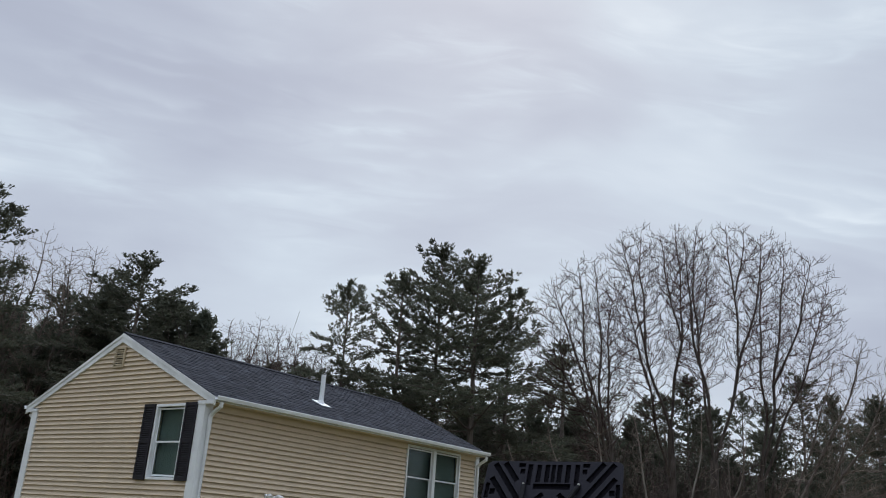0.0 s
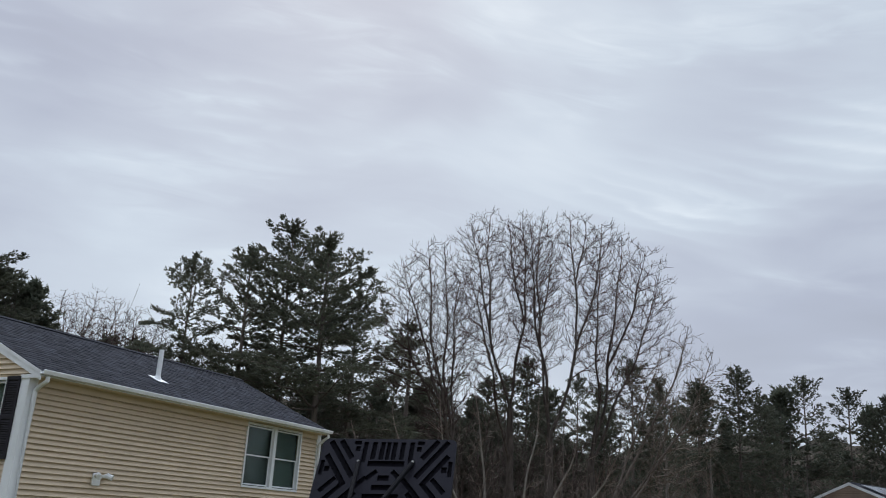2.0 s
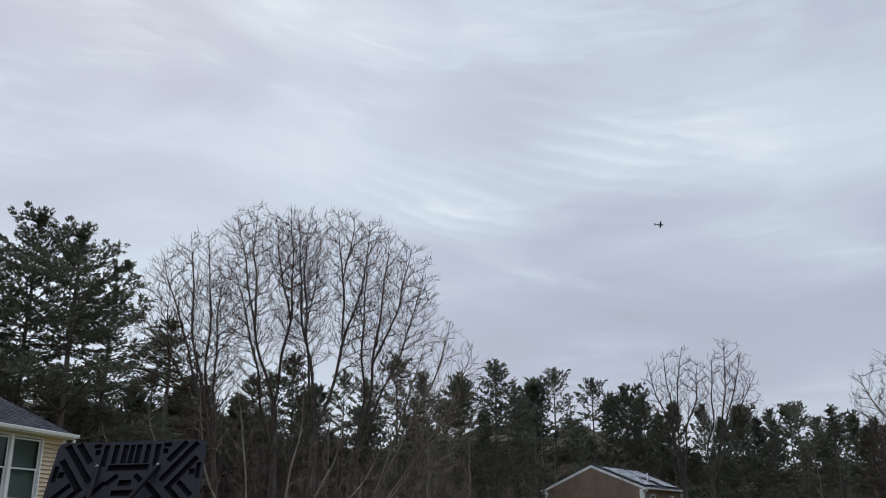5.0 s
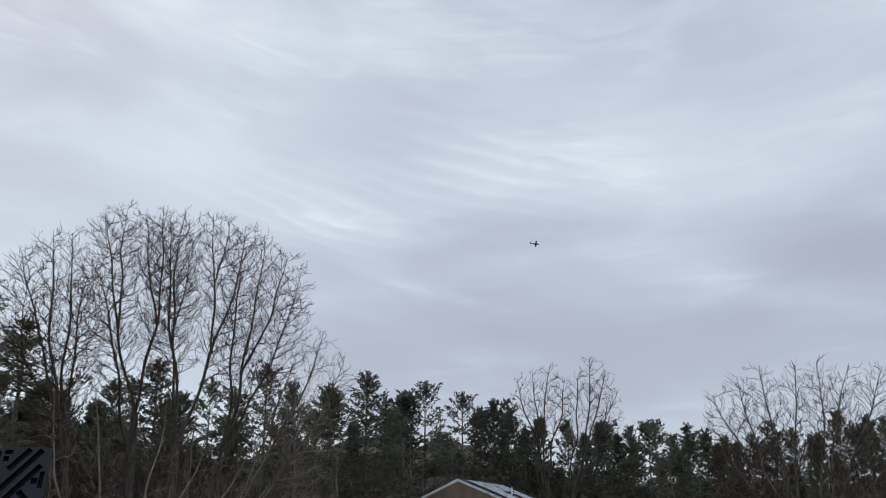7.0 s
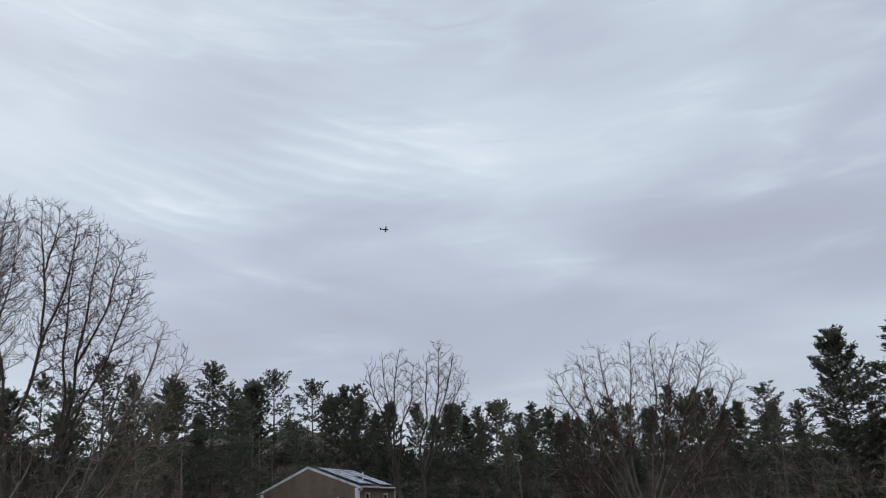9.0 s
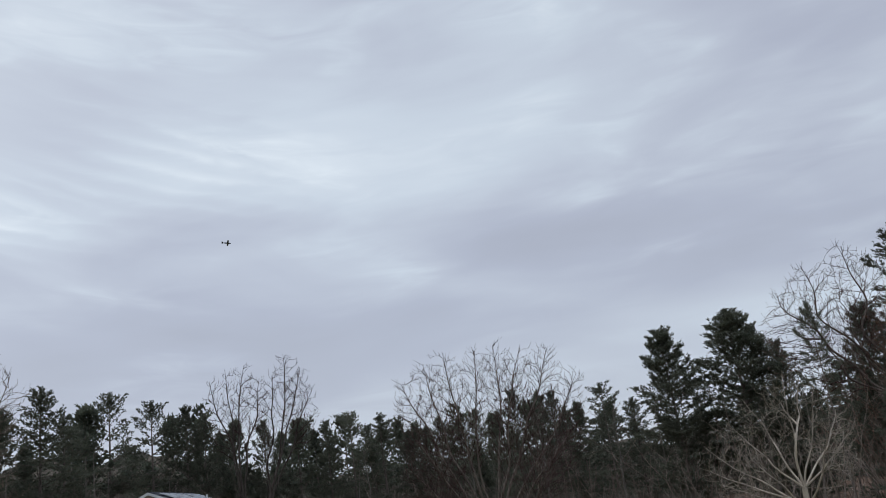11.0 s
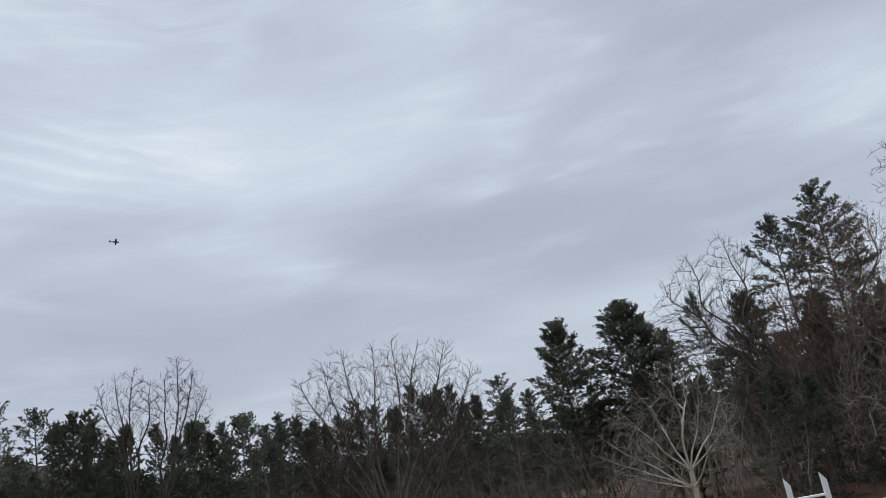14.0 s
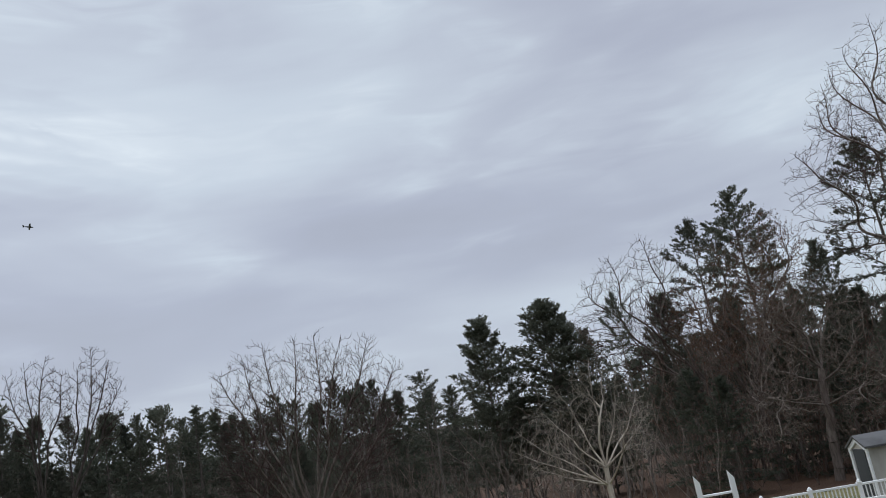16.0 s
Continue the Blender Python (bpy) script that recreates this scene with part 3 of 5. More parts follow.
    for a, b, lo_, hi_ in g_windows:
        sash_window(h, "g", a, b, lo_, hi_, 1, (1,))
        if shut:
            w = 0.355 * (b - a) / 0.95
            shutter(h, a - w - 0.006, a - 0.006, lo_ - 0.01, hi_ + 0.01, shut)
            shutter(h, b + 0.006, b + 0.006 + w, lo_ - 0.01, hi_ + 0.01, shut)
    for a, b, lo_, hi_, panes, shade in s_windows:
        sash_window(h, "s", a, b, lo_, hi_, panes, shade)
    return h, ridge_y, ridge_z


HOUSE = pose(-4.385, 17.282, 0, 0, 0, 52.81)
house, ry_, rz_ = gable_house(HOUSE, 6.147, 9.51, 5.33, 0.446, "beige vinyl-sided two-storey house with a charcoal shingle roof", M_SIDING,
                              g_windows=((0.531, 1.482, 3.716, 5.199),), s_windows=((6.35, 8.66, 3.63, 5.185, 2, (0, 1)),), shut=M_SHUTTER, low=0.35)
# louvred vent under the peak
v = part("gable_vent", boxes(((-0.06, 2.90, 6.04), (-0.02, 2.95, 6.50), 0.004), ((-0.06, 3.22, 6.04), (-0.02, 3.27, 6.50), 0.004), ((-0.06, 2.95, 6.04), (-0.02, 3.22, 6.09), 0.004), ((-0.06, 2.95, 6.45), (-0.02, 3.22, 6.50), 0.004)), M_VENT, house, "tan plastic gable vent")
part("vent_backing", boxes(((-0.024, 2.95, 6.09), (-0.02, 3.22, 6.45))), M_BLACK, v)
for i in range(7):
    bm = bmesh.new()
    box(bm, (-0.004, 2.95, -0.021), (0.004, 3.22, 0.021), 0, pose(-0.043, 0, 6.12 + i * 0.05, 0, 38, 0))
    part("slat", bm, M_VENT, v)
# plumbing stack with its flashing
zb = 5.31 + 0.437 * (0.92 + 0.3)
pipe = part("vent_pipe", tube(bmesh.new(), [(4.10, 0.92, zb - 0.1), (4.10, 0.92, zb + 0.70)], 0.055, 14), M_TRIM, house, "white plastic vent pipe")
bm = bmesh.new()
tube(bm, [(4.10, 0.92, zb - 0.05), (4.10, 0.92, zb + 0.09)], [0.11, 0.062], 14)
box(bm, (-0.16, -0.2, 0.0), (0.16, 0.2, 0.012), 0.003, pose(4.10, 0.90, zb + 0.012, 23.6, 0, 0))
part("flashing", bm, M_TRIM, pipe)
# exterior lamp on the side wall
lamp = part("wall_lamp", boxes(((1.80, -0.06, 3.38), (2.00, -0.016, 3.62), 0.01)), M_TRIM, house, "white twin-head security light")
for dx in (-0.07, 0.10):
    part("lamp_head", tube(bmesh.new(), [(1.92 + dx, -0.05, 3.56), (1.92 + dx * 1.5, -0.16, 3.58), (1.92 + dx * 2.0, -0.24, 3.54)], [0.025, 0.055, 0.06], 10), M_TRIM, lamp)

# the neighbour's house, farther off
far_m = Matrix.Translation((38.0, 54.1, 0)) @ pose(0, 0, 0, 0, 0, 31.0)
far_m = far_m @ Matrix.Translation((0.15, -3.75, 0))
far_house, fy, fz = gable_house(far_m, 7.5, 8.0, 5.62, 0.418, "tan clapboard house with solar panels on its dark roof", M_SIDING2, far=True,
                                g_windows=((1.4, 2.35, 3.65, 4.95), (5.05, 6.0, 3.65, 4.95)), s_windows=((1.5, 2.4, 3.95, 5.2, 1, (1,)), (5.4, 6.3, 3.95, 5.2, 1, (1,))), shut=M_SHUTTER2, low=0.4, tab=0.45, rise=0.2)
for col in range(5):
    for row in range(2):
        if col == 2 and row == 0:
            continue
        x0, s0 = 0.55 + col * 1.32 + (0.45 if col > 2 else 0), 0.40 + row * 1.74
        bm = bmesh.new()
        box(bm, (x0, s0, 0.06), (x0 + 1.28, s0 + 1.68, 0.10), 0.006, Matrix.Translation((0, -0.3, 5.62)) @ pose(0, 0, 0, math.degrees(math.atan(0.418)), 0, 0))
        part("solar_panel", bm, M_SOLAR, far_house, "glossy solar panel with the sky's reflection coloured in")
part("roof_pipe", tube(bmesh.new(), [(3.75, 1.0, 6.0), (3.75, 1.0, 6.8)], 0.06, 8), M_TRIM, far_house)

# ---------------------------------------------------------------- basketball hoop seen from behind
hoop_at = Vector((7.75 * math.sin(radians(8.27)), 7.75 * math.cos(radians(8.27)), 0))
wide = 1.165
hoop = thing("basketball_hoop", Matrix.Translation(hoop_at + Vector((-0.03, 0.0, 0))) @ pose(0, 0, 0, 0, 0, -19), "portable basketball hoop with a slotted dark backboard", "basketball hoop")
BH = 0.76
hw = wide / 2


def board_outline(x0, x1, z0, z1, r, n=5):
    pts = []
    for cx, cz, a0 in ((x1 - r, z1 - r, 0), (x0 + r, z1 - r, 90), (x0 + r, z0 + r, 180), (x1 - r, z0 + r, 270)):
        for i in range(n + 1):
            a = radians(a0 + 90 * i / n)
            pts.append((cx + r * math.cos(a), cz + r * math.sin(a)))
    return pts


TOP = 3.692
LEAN = Matrix.Translation((0, 0, TOP)) @ pose(0, 0, 0, 0, -1.8, 0) @ pose(0, 0, 0, -36, 0, 0) @ Matrix.Diagonal((1, 1, 1.22, 1)) @ Matrix.Translation((0, 0, -TOP))
plate = bmesh.new()
prism(plate, [(x, 0.0, z) for x, z in board_outline(-hw, hw, TOP - BH, TOP, 0.05)], (0, 0.03, 0))
cut = bmesh.new()
dots = bmesh.new()


def slot(cx, cz, length, width, turn):
    """A slot in the plate's rear face, cx cz from the top middle, with small ribs inside and a near-black floor sheet
    that paints its shade.
    """
    cx, length, width = cx * 1.05, length * 1.08, width * 1.34
    m = Matrix.Translation((cx, 0.0, TOP - cz)) @ pose(0, 0, 0, 0, turn, 0)
    box(cut, (-length / 2, -0.02, -width / 2), (length / 2, 0.024, width / 2), 0, m)
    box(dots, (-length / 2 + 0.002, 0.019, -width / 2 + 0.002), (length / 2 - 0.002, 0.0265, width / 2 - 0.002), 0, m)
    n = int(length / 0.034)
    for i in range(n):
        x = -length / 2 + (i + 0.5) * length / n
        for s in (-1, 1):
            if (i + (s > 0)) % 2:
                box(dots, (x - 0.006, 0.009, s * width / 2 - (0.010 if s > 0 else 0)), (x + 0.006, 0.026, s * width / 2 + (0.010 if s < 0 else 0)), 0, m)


for k, ln in ((0, 0.145), (1, 0.145), (2, 0.145), (3, 0.17)):
    for s in ((-1, 1) if k else (1,)):
        x = (0, 0.050, 0.118, 0.192)[k] * s
        slot(x, 0.035 + ln / 2, ln, 0.030 if k != 0 else 0.026, 90)
slot(0, 0.222, 0.29, 0.036, 0)
for s in (-1, 1):
    slot(s * 0.262, 0.036, 0.055, 0.026, 0)
    slot(s * 0.252, 0.090, 0.040, 0.030, 90)
    slot(s * 0.345, 0.095, 0.19, 0.034, -52 * s)
    slot(s * 0.372, 0.180, 0.37, 0.034, -52 * s)
    slot(s * 0.405, 0.275, 0.30, 0.034, -52 * s)
    slot(s * 0.475, 0.270, 0.045, 0.034, 90)
    slot(s * 0.520, 0.260, 0.12, 0.026, 90)
    slot(s * 0.440, 0.405, 0.15, 0.030, 46 * s)
    slot(s * 0.375, 0.455, 0.20, 0.030, 46 * s)
    slot(s * 0.235, 0.440, 0.26, 0.030, 46 * s)
    slot(s * 0.100, 0.320, 0.10, 0.030, 42 * s)
    slot(s * 0.290, 0.560, 0.24, 0.030, 46 * s)
slot(0, 0.345, 0.09, 0.034, 0)
slot(0, 0.425, 0.16, 0.034, 0)
slot(0, 0.500, 0.28, 0.034, 0)
slot(0, 0.585, 0.18, 0.034, 0)
slot(0, 0.660, 0.30, 0.034, 0)
for leaned in (plate, cut, dots):
    bmesh.ops.transform(leaned, matrix=LEAN, verts=leaned.verts)
body, knife = new("plate_blank", solid("plate_blank", plate, M_PLASTIC)), new("slot_cutter", solid("slot_cutter", cut, M_BLACK))
mod = body.modifiers.new("slots", "BOOLEAN")
mod.object, mod.operation, mod.solver, mod.use_self = knife, "DIFFERENCE", "EXACT", True
dg = bpy.context.evaluated_depsgraph_get()
board_mesh = bpy.data.meshes.new_from_object(body.evaluated_get(dg))
bpy.data.objects.remove(body)
bpy.data.objects.remove(knife)
board = part("backboard", board_mesh, M_PLASTIC, hoop, "slate plastic backboard with a slotted rear")
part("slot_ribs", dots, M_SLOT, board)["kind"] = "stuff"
bm = bmesh.new()
prism(bm, [(x, 0.0305, z) for x, z in board_outline(-hw + 0.004, hw - 0.004, TOP - BH + 0.004, TOP - 0.004, 0.048)], (0, 0.006, 0))
bmesh.ops.transform(bm, matrix=LEAN, verts=bm.verts)
part("playing_face", bm, M_TRIM, board)
for s in (-1, 1):
    b0 = LEAN @ Vector((s * 0.232, -0.012, TOP - 0.215))
    end = Vector((-0.09 + s * 0.05, -0.92, TOP - 0.80))
    arm = part("strut", tube(bmesh.new(), [b0, b0.lerp(end, 0.5), end], 0.020, 8), M_STEEL, hoop)
    part("bolt", tube(bmesh.new(), [b0 + Vector((0, -0.028, 0.004)), b0 + Vector((0, 0.012, 0.004))], 0.011, 8), M_BOLT, hoop)
    part("lower_strut", tube(bmesh.new(), [LEAN @ Vector((s * 0.2, 0.0, TOP - 0.62)), (-0.06 + s * 0.05, -0.84, TOP - 1.25)], 0.02, 8), M_STEEL, hoop)
part("pole", tube(bmesh.new(), [(-0.06, -0.86, 0.25), (-0.06, -0.82, TOP - 0.76)], 0.045, 14), M_STEEL, hoop)
part("base", boxes(((-0.4, -1.65, 0.0), (0.4, -0.65, 0.25), 0.05)), M_BLACK, hoop)
bm = bmesh.new()
ring = [(0.228 * math.cos(2 * math.pi * i / 28), -0.10 + 0.228 * math.sin(2 * math.pi * i / 28), TOP - 0.74) for i in range(29)]
part("rim", tube(bm, ring, 0.009, 6), M_STEEL, hoop)

# ---------------------------------------------------------------- pool yard: railing, ladder, shed


def rail_fence(start, end, top, panel, label):
    a, b = Vector(start), Vector(end)
    m = Matrix.Translation(a) @ pose(0, 0, 0, 0, 0, math.degrees(math.atan2((b - a).y, (b - a).x)))
    f = thing("fence", m, label, "fence", "white pool fences")
    length = (b - a).length
    n = max(1, round(length / panel))
    step = length / n
    post = boxes(((-0.045, -0.045, 0), (0.045, 0.045, top - 0.02), 0.006), ((-0.06, -0.06, top - 0.02), (0.06, 0.06, top), 0.006))
    tube(post, [(0, 0, top), (0, 0, top + 0.035), (0, 0, top + 0.06)], [0.045, 0.04, 0.012], 10)
    post_me = solid("post", post, M_FENCE)
    bal = solid("baluster", boxes(((-0.013, -0.012, 0.14), (0.013, 0.012, top - 0.09), 0.003)), M_FENCE)
    for i in range(n + 1):
        part("post", post_me, M_FENCE, f).location = (i * step, 0, 0)
    for i in range(n):
        x0, x1 = i * step + 0.046, (i + 1) * step - 0.046
        part("top_rail", boxes(((x0, -0.03, top - 0.09), (x1, 0.03, top - 0.035), 0.006)), M_FENCE, f)
        part("bottom_rail", boxes(((x0, -0.022, 0.09), (x1, 0.022, 0.14), 0.005)), M_FENCE, f)
        k = max(2, round((x1 - x0) / 0.085))
        for q in range(1, k):
            part("baluster", bal, M_FENCE, f).location = (x0 + (x1 - x0) * q / k, 0, 0)
    return f


rail_fence(place(79.75, 22.9), place(95.7, 24.6), 1.16, 1.10, "white vinyl pool fence with narrow balusters")
rail_fence(place(86.4, 20.6), place(96.8, 21.2), 1.08, 1.10, "white vinyl fence on the near side of the pool")

lad_m = Matrix.Translation(place(80.15, 21.8)) @ pose(0, 0, 0, 0, 0, -80.4 + 6)
ladder = thing("pool_ladder", lad_m, "white plastic pool ladder with slanted handrail tops", "pool ladder")
for s in (-1, 1):
    bm = bmesh.new()
    x0, x1 = (0.33, 0.45) if s > 0 else (-0.45, -0.33)
    prism(bm, [(x0, -0.05, 0), (x1, -0.05, 0), (x1, -0.05, 1.80), (x0, -0.05, 1.98)], (0, 0.12, 0))
    part("side_rail", bm, M_FENCE, ladder)
for z in (0.35, 0.65, 0.95, 1.25, 1.52):
    part("tread", boxes(((-0.33, -0.06, z - 0.05), (0.33, 0.10, z), 0.008)), M_FENCE, ladder)

sh_m = Matrix.Translation(place(88.05, 29.5)) @ pose(0, 0, 0, 0, 0, -88.3 - 75)
shed = thing("shed", sh_m, "small pale garden shed with white trim and grey roof", "shed")
SW, SL, SE, SR = 1.75, 2.6, 1.68, 1.96
bm = bmesh.new()
prism(bm, [(0, 0, 0), (SW, 0, 0), (SW, 0, SE), (SW / 2, 0, SR), (0, 0, SE)], (0, SL, 0))
part("wall", bm, M_SHED, shed)
bm = bmesh.new()
for sg in (1, -1):
    e, q = (-0.12, SW / 2) if sg > 0 else (SW + 0.12, SW / 2)
    drop = 0.12 * (SR - SE) / (SW / 2)
    prism(bm, [(e, -0.1, SE - drop + 0.02), (q, -0.1, SR + 0.02), (q, -0.1, SR + 0.08), (e, -0.1, SE - drop + 0.08)], (0, SL + 0.2, 0))
part("roof", bm, painted("grey_shed_roof", (0.10, 0.098, 0.098), 0.9, vary=0.1, dirt=0.2), shed)
part("door", boxes(((0.32, -0.03, 0.05), (SW - 0.32, -0.004, 1.64), 0.006)), M_DOORWAY, shed, "dark grey shed door")
for x0 in (-0.02, SW - 0.17):
    part("corner_trim", boxes(((x0, -0.045, 0), (x0 + 0.19, -0.002, SE - 0.02), 0.005)), M_TRIM, shed)
for sg in (1, -1):
    bm = bmesh.new()
    e = -0.04 if sg > 0 else SW + 0.04
    prism(bm, [(e, -0.05, SE - 0.14), (SW / 2, -0.05, SR - 0.12), (SW / 2, -0.05, SR + 0.015), (e, -0.05, SE - 0.005)], (0, 0.045, 0))
    part("gable_trim", bm, M_TRIM, shed)

# ---------------------------------------------------------------- the small aeroplane overhead
pl = place(40.35, 700, EYE + 700 * math.tan(radians(18.55)))
plane = thing("aeroplane", Matrix.Translation(pl) @ pose(0, 0, 0, 0, 0, -40.35) @ pose(0, 0, 0, -14, 6, 4), "small dark propeller aeroplane in flight", "aeroplane")
part("fuselage", tube(bmesh.new(), [(3.6, 0, 0), (3.2, 0, 0), (2.2, 0, 0.05), (0.5, 0, 0.1), (-2.0, 0, 0.1), (-3.6, 0, 0.15)], [0.15, 0.42, 0.6, 0.65, 0.35, 0.12], 12), M_PLANE, plane)
bm = bmesh.new()
prism(bm, [(1.6, -4.6, 0.2), (1.9, 0, 0.0), (1.6, 4.6, 0.2), (0.7, 4.6, 0.2), (0.2, 0, 0.0), (0.7, -4.6, 0.2)], (0, 0, 0.16))
part("wing", bm, M_PLANE, plane)
bm = bmesh.new()
prism(bm, [(-2.9, -1.5, 0.2), (-2.7, 0, 0.2), (-2.9, 1.5, 0.2), (-3.6, 1.5, 0.2), (-3.7, 0, 0.2), (-3.6, -1.5, 0.2)], (0, 0, 0.08))
part("tailplane", bm, M_PLANE, plane)
bm = bmesh.new()
prism(bm, [(-2.6, -0.05, 0.2), (-3.3, -0.05, 1.5), (-3.9, -0.05, 1.5), (-3.8, -0.05, 0.2)], (0, 0.1, 0))
part("fin", bm, M_PLANE, plane)

# ---------------------------------------------------------------- trees
class Grower:
    """Collects limbs as tapered segments, in the tree's own metres."""

    def __init__(self, seed):
        self.r = random.Random(seed)
        self.thick, self.thin = [], []

    def add(self, a, b, r0, r1, cut=0.028):
        (self.thick if r0 > cut else self.thin).append((*a, *b, r0, r1))

    def path(self, a, way, length, r0, r1, n, wobble, lift):
        """A wandering limb; gives its points, ways and radii."""
        p, d, out = Vector(a), Vector(way).normalized(), []
        for i in range(n):
            d = (d + Vector((self.r.gauss(0, wobble), self.r.gauss(0, wobble), self.r.gauss(0, wobble) + lift))).normalized()
            q = p + d * (length / n)
            s0, s1 = r0 + (r1 - r0) * i / n, r0 + (r1 - r0) * (i + 1) / n
            self.add(p, q, s0, s1)
            out.append((q.copy(), d.copy(), s1))
            p = q
        return out

    def toward(self, a, b, r0, r1, n, wobble, bow):
        """A limb from a to b that bows outwards first."""
        a, b = Vector(a), Vector(b)
        ctrl = a.lerp(b, 0.5) + Vector(bow)
        p, out = a, []
        size = (b - a).length
        for i in range(1, n + 1):
            t = i / n
            q = a * (1 - t) ** 2 + ctrl * 2 * t * (1 - t) + b * t * t
            if i < n:
                q += Vector((self.r.gauss(0, wobble), self.r.gauss(0, wobble), self.r.gauss(0, wobble))) * size
            s0, s1 = r0 + (r1 - r0) * (i - 1) / n, r0 + (r1 - r0) * i / n
            self.add(p, q, s0, s1)
            out.append((q.copy(), (q - p).normalized(), s1))
            p = q
        return out

    def sprout(self, pts, level, length, counts, spread, lift, fine, start=0.2):
        """Side limbs along a limb, down to the twigs."""
        r = self.r
        n = len(pts)
        count = counts[0]
        for k in range(count):
            u = start + (1 - start) * (k + r.random()) / count
            i = min(n - 1, int(u * n))
            p, d, rad = pts[i]
            if i:
                p = pts[i - 1][0].lerp(p, r.random())
            side = Vector((r.gauss(0, 1), r.gauss(0, 1), r.gauss(0, 0.5)))
            side = (side - d * side.dot(d)).normalized()
            first = level == 2
            last = len(counts) == 1
            sp = spread * r.uniform(0.7, 1.25)
            w = (d * math.cos(sp) + side * math.sin(sp) + Vector((0, 0, lift))).normalized()
            ln = length * ((1.15 - 0.85 * u) if first else (1.1 - 0.5 * u)) * r.uniform(0.6, 1.25)
            r0 = max(fine, min(rad * 0.6, 0.0068 * ln + fine * 0.7))
            seg = self.path(p, w, ln, r0, max(fine * 0.55, r0 * 0.3), 1 if last else 4, 0.07, 0.05 if first else 0.03)
            if not last:
                self.sprout(seg, level - 1, max(0.32, ln * 0.34), counts[1:], spread * 1.1, lift, fine, 0.22)


def tree_thing(name, m, label, category, group, parts):
    t = thing(name, m, label, category, group)
    for nm, me, lab in parts:
        if me is not None:
            ob = part(nm, me, None, t, lab)
            if nm in ("bough", "dead_leaves"):
                ob["kind"] = "stuff"
    return t


def fill_crown(pos, par, open_, pts, rng, step, kill, lift, inertia, reach):
    """Grows twigs from the open nodes towards the free points of a crown until these are used up; a point draws the nodes below it first."""
    P, ways, kids = np.array(pos), np.zeros((len(pos), 3)), np.zeros(len(pos), int)
    par = list(par)
    for i, p in enumerate(par):
        if p >= 0:
            ways[i] = (P[i] - P[p]) / (np.linalg.norm(P[i] - P[p]) + 1e-9)
    near, at = np.full(len(pts), 1e9), np.full(len(pts), -1)
    fresh = np.array(open_)
    for _ in range(90):
        for k in range(0, len(fresh), 250):
            some = fresh[k:k + 250]
            d2 = pts[:, None] - P[some][None]
            d2[:, :, 2] *= np.where(d2[:, :, 2] < 0, 2.4, 0.62)
            d2 = (d2 ** 2).sum(-1)
            j = d2.argmin(1)
            best = d2[np.arange(len(pts)), j]
            less = best < near
            near[less], at[less] = best[less], some[j[less]]
        keep = near > kill * kill
        pts, near, at = pts[keep], near[keep], at[keep]
        use = (near < reach * reach) & (kids[at] < 3) if len(pts) else np.zeros(0, bool)
        if not use.any():
            break
        acc = np.zeros_like(P)
        d = pts[use] - P[at[use]]
        np.add.at(acc, at[use], d / np.linalg.norm(d, axis=1, keepdims=True))
        grow = np.unique(at[use])
        d = acc[grow]
        d /= np.linalg.norm(d, axis=1, keepdims=True) + 1e-9
        d += ways[grow] * inertia + rng.normal(0, 0.16, d.shape) + [0, 0, lift]
        d /= np.linalg.norm(d, axis=1, keepdims=True) + 1e-9
        kids[grow] += 1
        fresh = np.arange(len(P), len(P) + len(grow))
        P = np.concatenate([P, P[grow] + d * step])
        ways, kids = np.concatenate([ways, d]), np.concatenate([kids, np.zeros(len(grow), int)])
        par += list(grow)
    return P, ways, kids, np.array(par)


